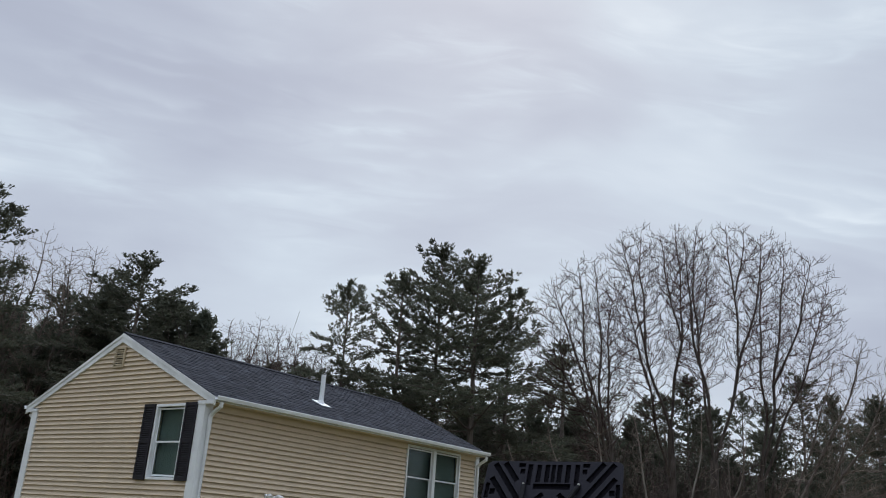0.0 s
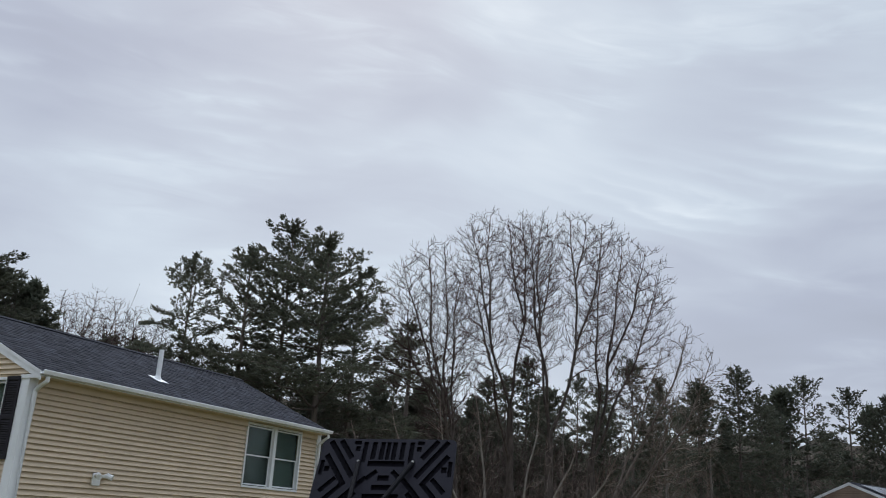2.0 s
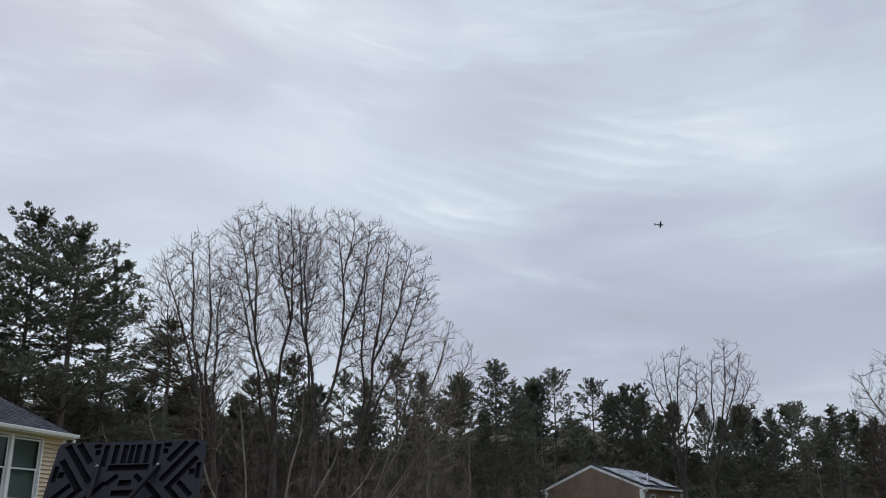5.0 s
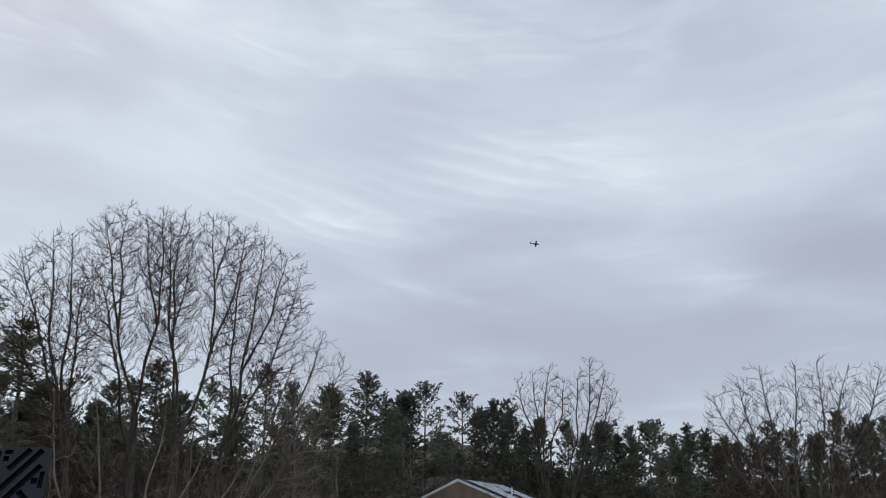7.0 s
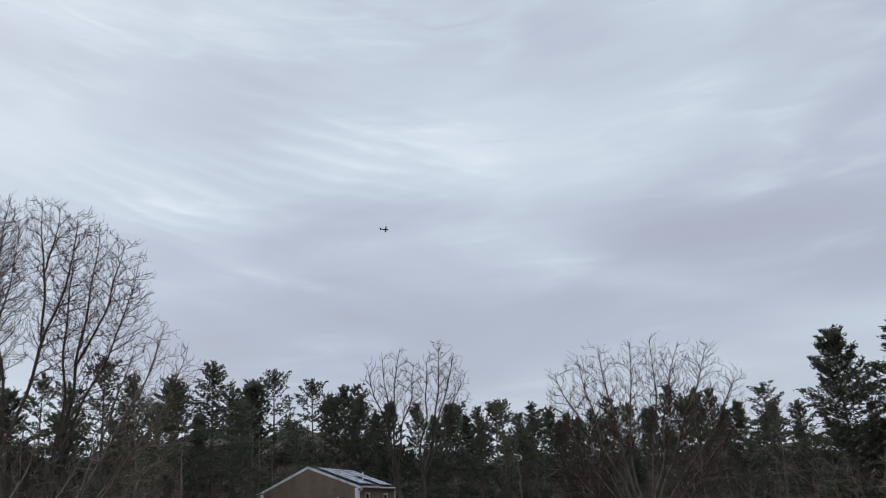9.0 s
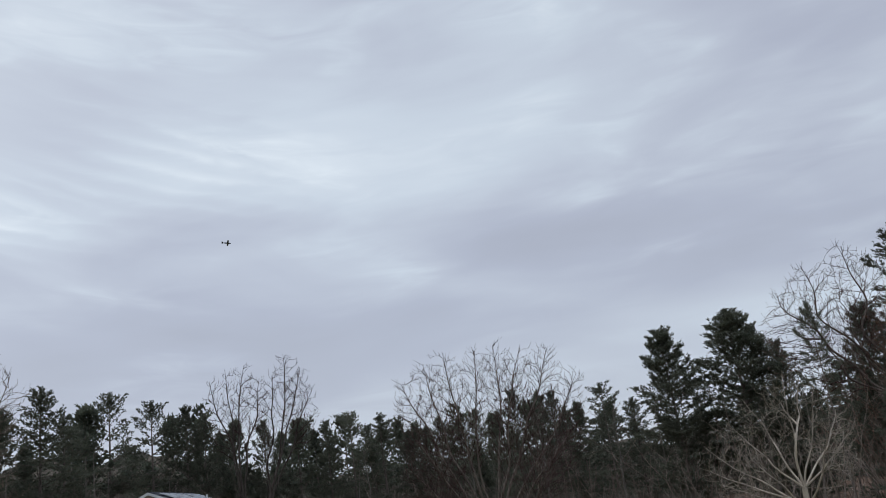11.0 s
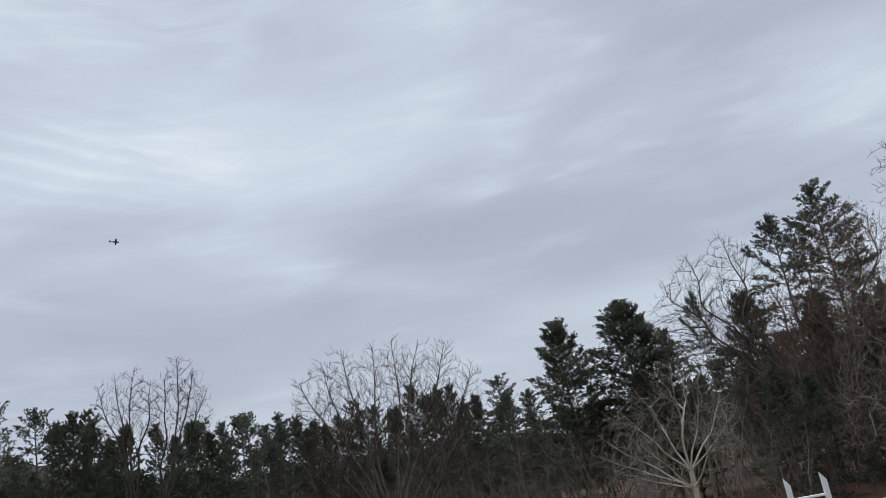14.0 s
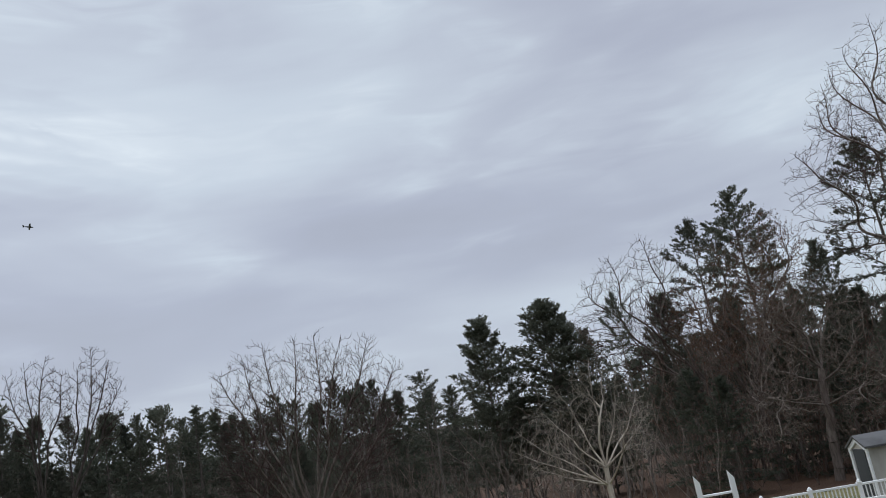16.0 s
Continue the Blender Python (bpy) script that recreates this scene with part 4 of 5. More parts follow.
def bare_tree(name, base, fork_z, leaders, label, seed, twig, trunk_r=0.2, fine=0.0085, lobe=1.5, lobe_h=0.33, fill=7.0, step=0.27, kill=0.40, lift=0.20, inertia=0.5, bow=0.25, wob=0.05, stout=1.0, spur=0.8, spur_len=0.32, hooked=False, bark_mat=None, lean=(0, 0), group="bare trees", dead_leaf=0, reach=2.6):
    """base: place of the foot. leaders: tops of the main stems, as azimuth, elevation, distance and share of the trunk's height at which they part (over 1: share of the last stem).
    Each stem carries a lobe of the crown, lobe wide and lobe_h of its length long, that twigs fill."""
    rng = np.random.RandomState(seed)
    base = Vector(base)
    fork = np.array((lean[0], lean[1], fork_z))
    n = max(3, int(fork_z / 0.5))
    pos, par, least, open_, free = [np.array((0, 0, -0.1))], [-1], [trunk_r * 1.25], [], []
    for i in range(1, n + 1):
        pos.append(fork * (i / n) + rng.normal(0, 0.02, 3))
        par.append(i - 1)
        least.append(trunk_r * (1.2 - 0.4 * i / n))
    stem_ = []
    for az, el, dist, share in leaders:
        k = max(1, round(share * n)) if share <= 1 else stem_[int((share - 1) * len(stem_))]
        stem_ = []
        a, top = pos[k], np.array(place(az, dist, height(el - 0.30, dist)) - base)
        size = np.linalg.norm(top - a)
        out = np.array((top[0] - a[0], top[1] - a[1], 0))
        ctrl = (a + top) / 2 + out * bow + rng.normal(0, 0.05, 3) * size * (1, 1, 0)
        r0 = min(trunk_r * 0.6, (0.0042 * size + 0.008) * stout)
        m, last = max(5, int(size / 0.32)), k
        ph, amp = rng.uniform(0, 6.28, 4), wob * size * 0.22
        for i in range(1, m + 1):
            t = i / m
            q = a * (1 - t) ** 2 + ctrl * 2 * t * (1 - t) + top * t * t
            sway = amp * t * (1 - t) * 4
            q = q + np.array((math.sin(7 * t + ph[0]) + 0.5 * math.sin(17 * t + ph[1]), math.sin(7 * t + ph[2]) + 0.5 * math.sin(17 * t + ph[3]), 0)) * sway
            pos.append(q)
            par.append(last)
            last = len(pos) - 1
            stem_.append(last)
            least.append(r0 * (1 - t) ** 0.8 + fine)
            if 0.22 < t and i % 2 == 0:
                open_.append(last)
        axis = top - ctrl
        axis /= np.linalg.norm(axis)
        hl = lobe_h * size
        centre = top - axis * hl * 0.96
        w_ = rng.normal(0, 1, (max(30, int(fill * 4.19 * hl * lobe * lobe)), 3))
        w_ *= (rng.rand(len(w_), 1) ** 0.38) / np.linalg.norm(w_, axis=1, keepdims=True)
        along = w_ @ axis
        free.append(centre + (w_ - along[:, None] * axis) * lobe + along[:, None] * axis * hl)
    P, ways, kids, par = fill_crown(pos, par, open_, np.concatenate(free), rng, step, kill, lift, inertia, reach)
    # thickness from the twigs that each limb carries
    load = np.zeros(len(P))
    rad = np.zeros(len(P))
    for i in range(len(P) - 1, -1, -1):
        rad[i] = max(load[i] ** (1 / 2.5), fine * 0.78, least[i] if i < len(least) else 0.0)
        if i < len(least):
            rad[i] = min(rad[i], least[i] * 1.35)
        if par[i] >= 0:
            load[par[i]] += rad[i] ** 2.5
    idx = np.nonzero(par >= 0)[0]
    segs = np.concatenate([P[par[idx]], P[idx], np.minimum(rad[par[idx]], rad[idx] * 1.3)[:, None], rad[idx][:, None]], 1)
    # short spurs that turn upwards
    thin = np.nonzero((rad < fine * 2.6) & (np.arange(len(P)) >= len(least)))[0]
    thin = np.concatenate([thin[rng.rand(len(thin)) < spur], thin[(kids[thin] == 0)]])
    side = np.cross(ways[thin], rng.normal(0, 1, (len(thin), 3)))
    side /= np.linalg.norm(side, axis=1, keepdims=True) + 1e-9
    d = ways[thin] * 0.6 + side * 0.62 + [0, 0, 0.30 + lift]
    d /= np.linalg.norm(d, axis=1, keepdims=True)
    ln = spur_len * rng.uniform(0.35, 1.3, (len(thin), 1))
    mid = P[thin] + d * ln * 0.55
    end = mid + (d * 0.75 + rng.normal(0, 0.15, d.shape) + [0, 0, 0.35]) * ln * 0.5
    r_ = np.full((len(thin), 1), fine)
    if hooked:
        spurs = np.concatenate([np.concatenate([P[thin], mid, r_ * 0.72, r_ * 0.66], 1), np.concatenate([mid, end, r_ * 0.66, r_ * 0.5], 1)])
    else:
        spurs = np.concatenate([P[thin], end, r_ * 0.72, r_ * 0.5], 1)
    stout_ = segs[:, 6] > 0.026
    parts = [("trunk", limbs_mesh("trunk", segs[stout_], bark_mat or M_BARK, 7), ""),
             ("crown", limbs_mesh("crown", np.concatenate([segs[~stout_], spurs]), twig, 3), "fine bare twigs")]
    if dead_leaf:
        parts.append(("dead_leaves", leaf_mesh(P[thin], dead_leaf, seed), "clinging rust brown leaves"))
    return tree_thing(name, Matrix.Translation(base), label, "tree", group, parts)


def leaf_mesh(tips, per_tip, seed):
    rng = np.random.RandomState(seed)
    tips = tips[rng.rand(len(tips)) < 0.5]
    c = np.repeat(tips, per_tip, 0) + rng.normal(0, 0.18, (len(tips) * per_tip, 3))
    a, b = rng.normal(0, 1, c.shape), rng.normal(0, 1, c.shape)
    a /= np.linalg.norm(a, axis=1, keepdims=True)
    b /= np.linalg.norm(b, axis=1, keepdims=True)
    v = np.stack([c, c + a * 0.09, c + a * 0.05 + b * 0.07], 1).reshape(-1, 3)
    return raw_mesh("dead_leaves", v, np.arange(len(v)).reshape(-1, 3), M_DEAD_LEAF)


def tufts(rng, centres, ways, size, blades, width):
    """Needle tufts: short blades that burst from each centre, outwards and up."""
    n = len(centres)
    c = np.repeat(centres, blades, 0)
    w = np.repeat(ways, blades, 0) * 0.8 + rng.normal(0, 0.62, (n * blades, 3)) * [1, 1, 0.7] + [0, 0, 0.22]
    w /= np.linalg.norm(w, axis=1, keepdims=True)
    side = np.cross(w, rng.normal(0, 1, (n * blades, 3)))
    side /= np.linalg.norm(side, axis=1, keepdims=True) + 1e-9
    ln = (np.repeat(size, blades) * rng.uniform(0.6, 1.25, n * blades))[:, None]
    c = c - w * ln * 0.2
    return np.stack([c + side * width, c - side * width, c + w * ln], 1).reshape(-1, 3)


def pine_shape(seed, h, crown, reach, gap=0.9, dense=1.0, top_round=0.75, droop=0.05, blades=5, tuft=0.30, width=0.034, bend=0.012, ragged=0.25, puff=0.10, step=0.30, up=0.02, sweep=0.0, wild=0.3):
    """A white pine of height h: tiers of level limbs that carry flat plumes of needle tufts. crown: share of the height at which the foliage starts."""
    g = Grower(seed)
    r = g.r
    rng = np.random.RandomState(seed)
    trunk = [Vector((0, 0, -0.1))]
    n = 14
    for i in range(1, n + 1):
        trunk.append(Vector((trunk[-1].x + r.gauss(0, bend * h / n), trunk[-1].y + r.gauss(0, bend * h / n), h * i / n)))
    rad = 0.0105 * h
    for i in range(n):
        g.add(trunk[i], trunk[i + 1], rad * (1 - i / n) ** 0.8 + 0.02, rad * (1 - (i + 1) / n) ** 0.8 + 0.015, 0)

    def stem(z):
        f = min(n - 1e-6, max(0, z / h * n))
        return trunk[int(f)].lerp(trunk[int(f) + 1], f - int(f))

    cents, dirs, sizes = [], [], []

    def plume(a, b, way_, dens):
        """Tufts along a branchlet, thicker towards its end."""
        ln = (b - a).length
        k = max(2, int(ln / step * dens + r.random()))
        for j in range(k):
            f = 0.25 + 0.75 * ((j + r.random()) / k) ** 0.8
            cents.append(a.lerp(b, f) + Vector((r.gauss(0, puff), r.gauss(0, puff), r.gauss(0, puff * 0.7))))
            dirs.append(way_)
            sizes.append(tuft * r.uniform(0.65, 1.15))

    z = crown * h
    while z < h * 0.975:
        u = (z / h - crown) / (1 - crown)
        shape = max(0.06, (1 - u) ** top_round) * (0.70 + 0.30 * min(1.0, u * 4))
        limbs = r.choice((4, 5, 5, 6))
        off = r.uniform(0, 6.28)
        for k in range(limbs):
            if r.random() < ragged * (1.2 if u < 0.3 else 0.6):
                continue
            a = off + k * 6.283 / limbs + r.gauss(0, 0.25)
            ln = reach * shape * r.uniform(1 - wild * 1.6, 1 + wild)
            rise = up + sweep * (1 - u) + 1.1 * u ** 2.2 + r.gauss(0, 0.09)
            way_ = Vector((math.cos(a), math.sin(a), rise))
            start = stem(z + r.gauss(0, gap * 0.12))
            m = max(3, int(ln / 0.5))
            pts = g.path(start, way_, ln, 0.009 * ln + 0.014, 0.010, m, 0.09, 0.05 * u + 0.02 - droop * (1 - u))
            bare = 0.32 if ln > 1.6 else 0.1
            for i, (p, d, _) in enumerate(pts):
                t = (i + 1) / m
                if t < bare:
                    continue
                side = Vector((-d.y, d.x, 0)).normalized()
                sub = min(1.7, ln * 0.42) * (0.55 + 0.6 * math.sin(math.pi * min(1.0, (t - bare) / (1.02 - bare)) ** 0.8)) + 0.12
                for s in (-1, 1):
                    w = (d * r.uniform(0.45, 0.9) + side * s * r.uniform(0.6, 1.0) + Vector((0, 0, r.uniform(-0.06, 0.16)))).normalized()
                    e = p + w * sub * r.uniform(0.55, 1.15)
                    if r.random() < 0.5:
                        g.add(p, e, 0.012, 0.006)
                    plume(p, e, w, dense)
                plume(p - d * ln / m, p, d, dense * 0.8)
            e, d, _ = pts[-1]
            plume(e, e + d * 0.35, d, dense * 2)
        z += gap * r.uniform(0.7, 1.3) * (0.45 + 0.65 * (1 - u))
    # the leader's own shoots
    for _ in range(10):
        p = stem(h * r.uniform(0.94, 1.0))
        w = Vector((r.gauss(0, 0.5), r.gauss(0, 0.5), 1)).normalized()
        plume(p - w * 0.2, p + w * 0.35, w, dense * 2)
    # dead limbs low on the trunk
    for _ in range(10):
        z = r.uniform(0.15, crown + 0.08) * h
        a = r.uniform(0, 6.28)
        g.path(stem(z), (math.cos(a), math.sin(a), r.uniform(-0.2, 0.3)), r.uniform(0.8, 3.0), 0.03, 0.008, 5, 0.16, -0.02)
    v = tufts(rng, np.array([tuple(c) for c in cents]), np.array([tuple(d) for d in dirs]), np.array(sizes), blades, width)
    return g, v


def pine_kind(seed, mat=None, **kw):
    g, v = pine_shape(seed, **kw)
    trunk = limbs_mesh("trunk", g.thick, M_PINE_BARK, 6)
    limbs = limbs_mesh("bough", g.thin, M_PINE_BARK, 3)
    crown = raw_mesh("crown", v, np.arange(len(v)).reshape(-1, 3), mat or M_NEEDLE)
    return [("trunk", trunk, ""), ("bough", limbs, ""), ("crown", crown, "tufts of dark green needles")], kw["h"]


FULL = pine_kind(11, h=20.0, crown=0.34, reach=5.4, gap=1.2, top_round=0.66, dense=4.4, ragged=0.14, wild=0.35, width=0.038, tuft=0.25, puff=0.09, blades=4)
LAYERED = pine_kind(12, h=20.0, crown=0.38, reach=5.2, gap=1.5, top_round=0.64, ragged=0.22, wild=0.4, dense=4.4, width=0.038, tuft=0.25, puff=0.09, blades=4)
BROAD = pine_kind(13, h=18.0, crown=0.12, reach=4.8, gap=1.1, top_round=0.58, tuft=0.31, width=0.054, step=0.40, sweep=0.15, dense=2.4, ragged=0.12, blades=4)
DENSE = pine_kind(18, h=18.0, crown=0.14, reach=4.2, gap=0.85, top_round=0.52, ragged=0.05, sweep=0.35, up=0.10, dense=3.0, wild=0.25, width=0.044, tuft=0.34)
SLIM = pine_kind(14, h=18.0, crown=0.28, reach=3.6, gap=1.05, top_round=0.62, tuft=0.30, width=0.052, step=0.40, ragged=0.20, dense=2.6, blades=4)
SPINDLY = pine_kind(15, h=17.0, crown=0.38, reach=3.2, gap=1.05, top_round=0.70, ragged=0.25, bend=0.02, wild=0.4, dense=3.0, width=0.032, tuft=0.26)
TUFTED = pine_kind(16, h=17.0, crown=0.30, reach=3.9, gap=1.1, top_round=0.50, tuft=0.30, width=0.052, step=0.40, dense=2.6, blades=4)
HEMLOCK = pine_kind(17, M_NEEDLE_DARK, h=15.0, crown=0.05, reach=4.2, gap=1.1, top_round=0.75, droop=0.08, ragged=0.10, tuft=0.44, width=0.088, step=0.58, dense=1.2, blades=4)

PINE_WORDS = {id(FULL): "tall full-crowned white pine with dark needles", id(LAYERED): "white pine with open layered boughs", id(BROAD): "broad dense white pine at the wood's edge",
              id(DENSE): "dense dark pine with a full rounded crown", id(SLIM): "slim forest pine with a short crown", id(SPINDLY): "spindly pine with a thin top", id(TUFTED): "pine with a rounded tufted top", id(HEMLOCK): "dark hemlock with drooping boughs"}
first = {}


def pine(kind, az, el, dist, turn=0.0, wide=1.0, group="pines"):
    parts, h0 = kind
    h = height(el, dist)
    m = Matrix.Translation(place(az * 0.995, dist)) @ pose(0, 0, 0, 0, 0, turn)
    s = h / (h0 + 0.45)
    if id(kind) not in first:
        t = tree_thing("pine_tree" if kind is not HEMLOCK else "hemlock_tree", m, PINE_WORDS[id(kind)], "tree", group, parts)
        t.scale = (s * wide, s * wide, s)
        first[id(kind)] = t
        return t
    t = copy_thing(first[id(kind)], m)
    t.scale = (s * wide, s * wide, s)
    return t


R = random.Random(5)
PINES = [
    # kind, azimuth, elevation of the top, distance, width
    (FULL, -29.9, 19.2, 44, 1.0), (FULL, -33.5, 17.0, 47, 1.0),
    (FULL, -19.3, 15.6, 52, 1.35), (DENSE, -17.3, 13.0, 54, 1.2), (FULL, -15.9, 12.2, 55, 1.3), (DENSE, -21.0, 13.2, 55, 1.2), (HEMLOCK, -24.2, 11.0, 58, 1.0), (BROAD, -27.0, 11.5, 56, 0.9), (BROAD, -22.2, 11.0, 60, 0.8), (HEMLOCK, -12.6, 9.8, 62, 1.0), (HEMLOCK, -9.8, 9.2, 62, 1.0), (HEMLOCK, -15.2, 12.8, 55, 1.0),
    (LAYERED, -6.0, 15.8, 50, 0.85), (LAYERED, -2.4, 16.7, 48, 1.05), (FULL, 0.1, 18.7, 50, 1.0), (FULL, 2.6, 18.1, 47, 1.15),
    (LAYERED, 4.8, 14.6, 50, 1.2), (SPINDLY, 8.3, 13.2, 56, 1.35),
    (BROAD, 11.0, 8.8, 62, 0.8), (HEMLOCK, 6.6, 8.8, 60, 1.0), (HEMLOCK, 9.3, 8.6, 61, 1.0), (HEMLOCK, 12.8, 8.2, 62, 1.0), (HEMLOCK, 80.4, 3.8, 40, 1.2), (HEMLOCK, 82.2, 3.0, 39, 1.2), (HEMLOCK, 86.0, 4.2, 44, 1.1), (HEMLOCK, 89.2, 4.6, 43, 1.2), (HEMLOCK, 92.6, 5.0, 42, 1.2), (HEMLOCK, 98.0, 6.0, 42, 1.2), (SLIM, 13.8, 9.6, 64, 1.0), (SLIM, 16.3, 11.0, 60, 1.0), (LAYERED, 19.5, 9.9, 62, 0.8), (SLIM, 21.0, 9.4, 66, 1.0),
    (TUFTED, 22.95, 10.9, 60, 1.0), (BROAD, 24.6, 9.8, 62, 0.7), (SLIM, 26.9, 9.8, 66, 1.1), (SLIM, 29.3, 10.6, 66, 1.05), (SLIM, 30.6, 9.0, 70, 1.0),
    (TUFTED, 33.1, 9.9, 78, 0.95), (SLIM, 31.9, 8.6, 80, 0.9), (TUFTED, 35.5, 9.2, 80, 0.9), (BROAD, 37.5, 8.75, 80, 0.75), (BROAD, 38.6, 8.0, 82, 0.7),
    (HEMLOCK, 40.4, 7.6, 84, 0.9), (BROAD, 42.2, 7.4, 84, 0.7), (HEMLOCK, 44.2, 7.2, 82, 0.9), (BROAD, 46.1, 6.9, 80, 0.7),
    (TUFTED, 47.6, 7.1, 80, 0.95), (SPINDLY, 49.6, 7.0, 78, 1.3), (HEMLOCK, 51.2, 5.6, 78, 0.9), (SLIM, 53.3, 6.2, 78, 1.0), (SLIM, 55.6, 6.4, 76, 1.0),
    (BROAD, 58.2, 7.3, 66, 0.75), (BROAD, 60.6, 6.8, 66, 0.75), (TUFTED, 63.8, 6.75, 62, 1.0), (SLIM, 65.6, 5.6, 64, 1.2),
    (DENSE, 68.15, 9.35, 56, 1.1), (DENSE, 72.4, 9.7, 55, 1.3), (BROAD, 73.6, 8.9, 56, 0.9), (BROAD, 74.8, 7.6, 57, 0.8), (LAYERED, 77.05, 9.45, 43, 0.55),
    (HEMLOCK, 79.3, 4.9, 50, 0.9), (DENSE, 79.9, 8.6, 52, 0.9), (LAYERED, 82.8, 12.9, 50, 0.85), (FULL, 85.5, 14.2, 49, 0.85), (HEMLOCK, 83.6, 7.0, 50, 1.0),
    (BROAD, 89.6, 9.9, 46, 0.7), (LAYERED, 93.6, 15.1, 46, 0.9), (HEMLOCK, 91.2, 6.6, 46, 1.0), (HEMLOCK, 87.0, 6.2, 48, 0.9), (FULL, 96.5, 13.0, 47, 1.0),
    (HEMLOCK, 94.6, 6.0, 42, 1.0), (BROAD, 99.0, 12.0, 50, 1.0),
    (BROAD, 4.4, 9.4, 60, 1.0), (TUFTED, 7.6, 9.6, 61, 1.1), (BROAD, 10.0, 9.4, 60, 1.0), (TUFTED, 14.9, 9.6, 61, 1.1), (BROAD, 17.8, 9.0, 63, 0.9), (BROAD, 1.8, 9.6, 61, 1.0), (BROAD, -1.0, 9.8, 61, 1.0),
    (HEMLOCK, 39.6, 6.9, 86, 0.9), (HEMLOCK, 43.3, 6.5, 86, 0.9), (HEMLOCK, 45.3, 6.4, 86, 0.9), (BROAD, 48.7, 6.3, 84, 0.8), (HEMLOCK, 52.4, 5.7, 82, 0.9), (BROAD, 54.5, 5.9, 80, 0.8), (HEMLOCK, 57.0, 6.0, 74, 0.8), (HEMLOCK, 62.2, 5.9, 66, 0.8),
]
for kind, az, el, dist, wide_ in PINES:
    pine(kind, az, el, dist, R.uniform(0, 360), wide_)

# the group of red maples behind the hoop
MD = 39.0
MAPLE = dict(hooked=True, twig=M_TWIG, bark_mat=M_DARK_BARK, fine=0.0104, lobe=1.6, lobe_h=0.37, fill=19.0, kill=0.29, step=0.21, bow=0.15, wob=0.055, lift=0.26, inertia=0.6)
bare_tree("maple_tree", place(13.3, MD), 4.2, [(9.2, 18.3, MD - 1, 1.0), (7.6, 16.8, MD + 1, 1.3), (10.3, 18.2, MD + 1, 0.95), (8.2, 14.4, MD, 1.2), (11.6, 16.0, MD - 1, 0.8)],
          "tall bare red maple leaning out with fine twigs", 31, trunk_r=0.17, lean=(-0.9, 0.3), **MAPLE)
bare_tree("maple_tree", place(15.5, MD + 1), 8.2, [(12.1, 19.6, MD, 0.98), (13.4, 20.1, MD + 2, 1.35), (15.6, 20.3, MD + 1, 1.0), (14.6, 19.8, MD - 1, 1.4), (12.2, 16.2, MD - 1, 0.7)],
          "tall bare red maple with several upright stems", 32, trunk_r=0.18, lean=(-0.25, 0), **MAPLE)
bare_tree("maple_tree", place(17.7, MD), 6.9, [(16.1, 19.8, MD - 1, 1.0), (17.0, 20.3, MD + 1, 1.4), (17.6, 17.6, MD + 1, 0.95), (20.9, 19.7, MD + 1, 1.0), (18.8, 20.2, MD, 1.4), (19.9, 20.0, MD - 1, 1.45)],
          "tall bare red maple forking low into dark stems", 33, trunk_r=0.20, **MAPLE)
bare_tree("maple_tree", place(20.3, MD + 1), 6.4, [(22.2, 19.1, MD + 1, 1.0), (23.8, 18.0, MD, 1.35), (20.8, 17.4, MD + 1, 0.95), (24.5, 15.8, MD + 2, 0.95)],
          "tall bare red maple with a rounded outer crown", 34, trunk_r=0.18, **MAPLE)
bare_tree("leaning_tree", place(19.6, 36), 3.0, [(24.6, 11.6, 37, 1.0), (26.4, 13.2, 38, 1.0), (27.8, 11.6, 37, 0.9), (25.4, 9.0, 36, 0.9)],
          "bare tree that leans far over", 35, M_TWIG_TAN, 0.15, lean=(0.6, 0.0), lobe=1.4, lobe_h=0.32, fill=18.0, fine=0.0100, kill=0.29, step=0.21, stout=1.3)
# a bare pair and a wide-spreading one before the pines
PAIR = dict(twig=M_TWIG, bark_mat=M_DARK_BARK, fine=0.0135, lobe=1.3, lobe_h=0.30, fill=13.0, kill=0.34, step=0.25, bow=0.12, wob=0.08, stout=1.2)
bare_tree("bare_tree", place(40.6, 62), 5.5, [(39.9, 10.9, 62, 1.0), (41.1, 11.1, 63, 1.0), (42.0, 10.2, 61, 0.9), (38.9, 10.2, 62, 0.8)], "bare tree with a fine round crown", 41, trunk_r=0.18, **PAIR)
bare_tree("bare_tree", place(42.2, 62), 6.0, [(43.6, 11.5, 62, 1.0), (44.6, 10.6, 63, 1.0), (42.9, 10.4, 61, 0.9), (45.2, 9.0, 62, 0.9)], "bare tree with a thin forked crown", 42, trunk_r=0.16, **PAIR)
BD = 46.0
bare_tree("bare_tree", place(55.8, BD), 1.6, [(51.0, 8.7, BD, 1.0), (52.5, 9.8, BD + 1, 1.0), (53.9, 10.4, BD - 1, 1.0), (56.0, 10.2, BD, 1.0), (57.2, 10.4, BD + 2, 0.9), (58.9, 10.0, BD, 1.0), (60.7, 9.8, BD + 1, 1.0), (62.2, 7.8, BD, 0.9), (51.0, 6.0, BD - 2, 0.9), (62.0, 5.0, BD - 2, 0.8), (50.8, 3.6, BD - 3, 0.7), (60.4, 3.4, BD - 4, 0.7)],
          "wide bare tree fanning out from a low fork", 43, M_TWIG, 0.22, fine=0.0098, lobe=1.35, lobe_h=0.36, fill=22.0, kill=0.29, step=0.22, wob=0.06, stout=1.35, bow=0.14, lift=0.34)
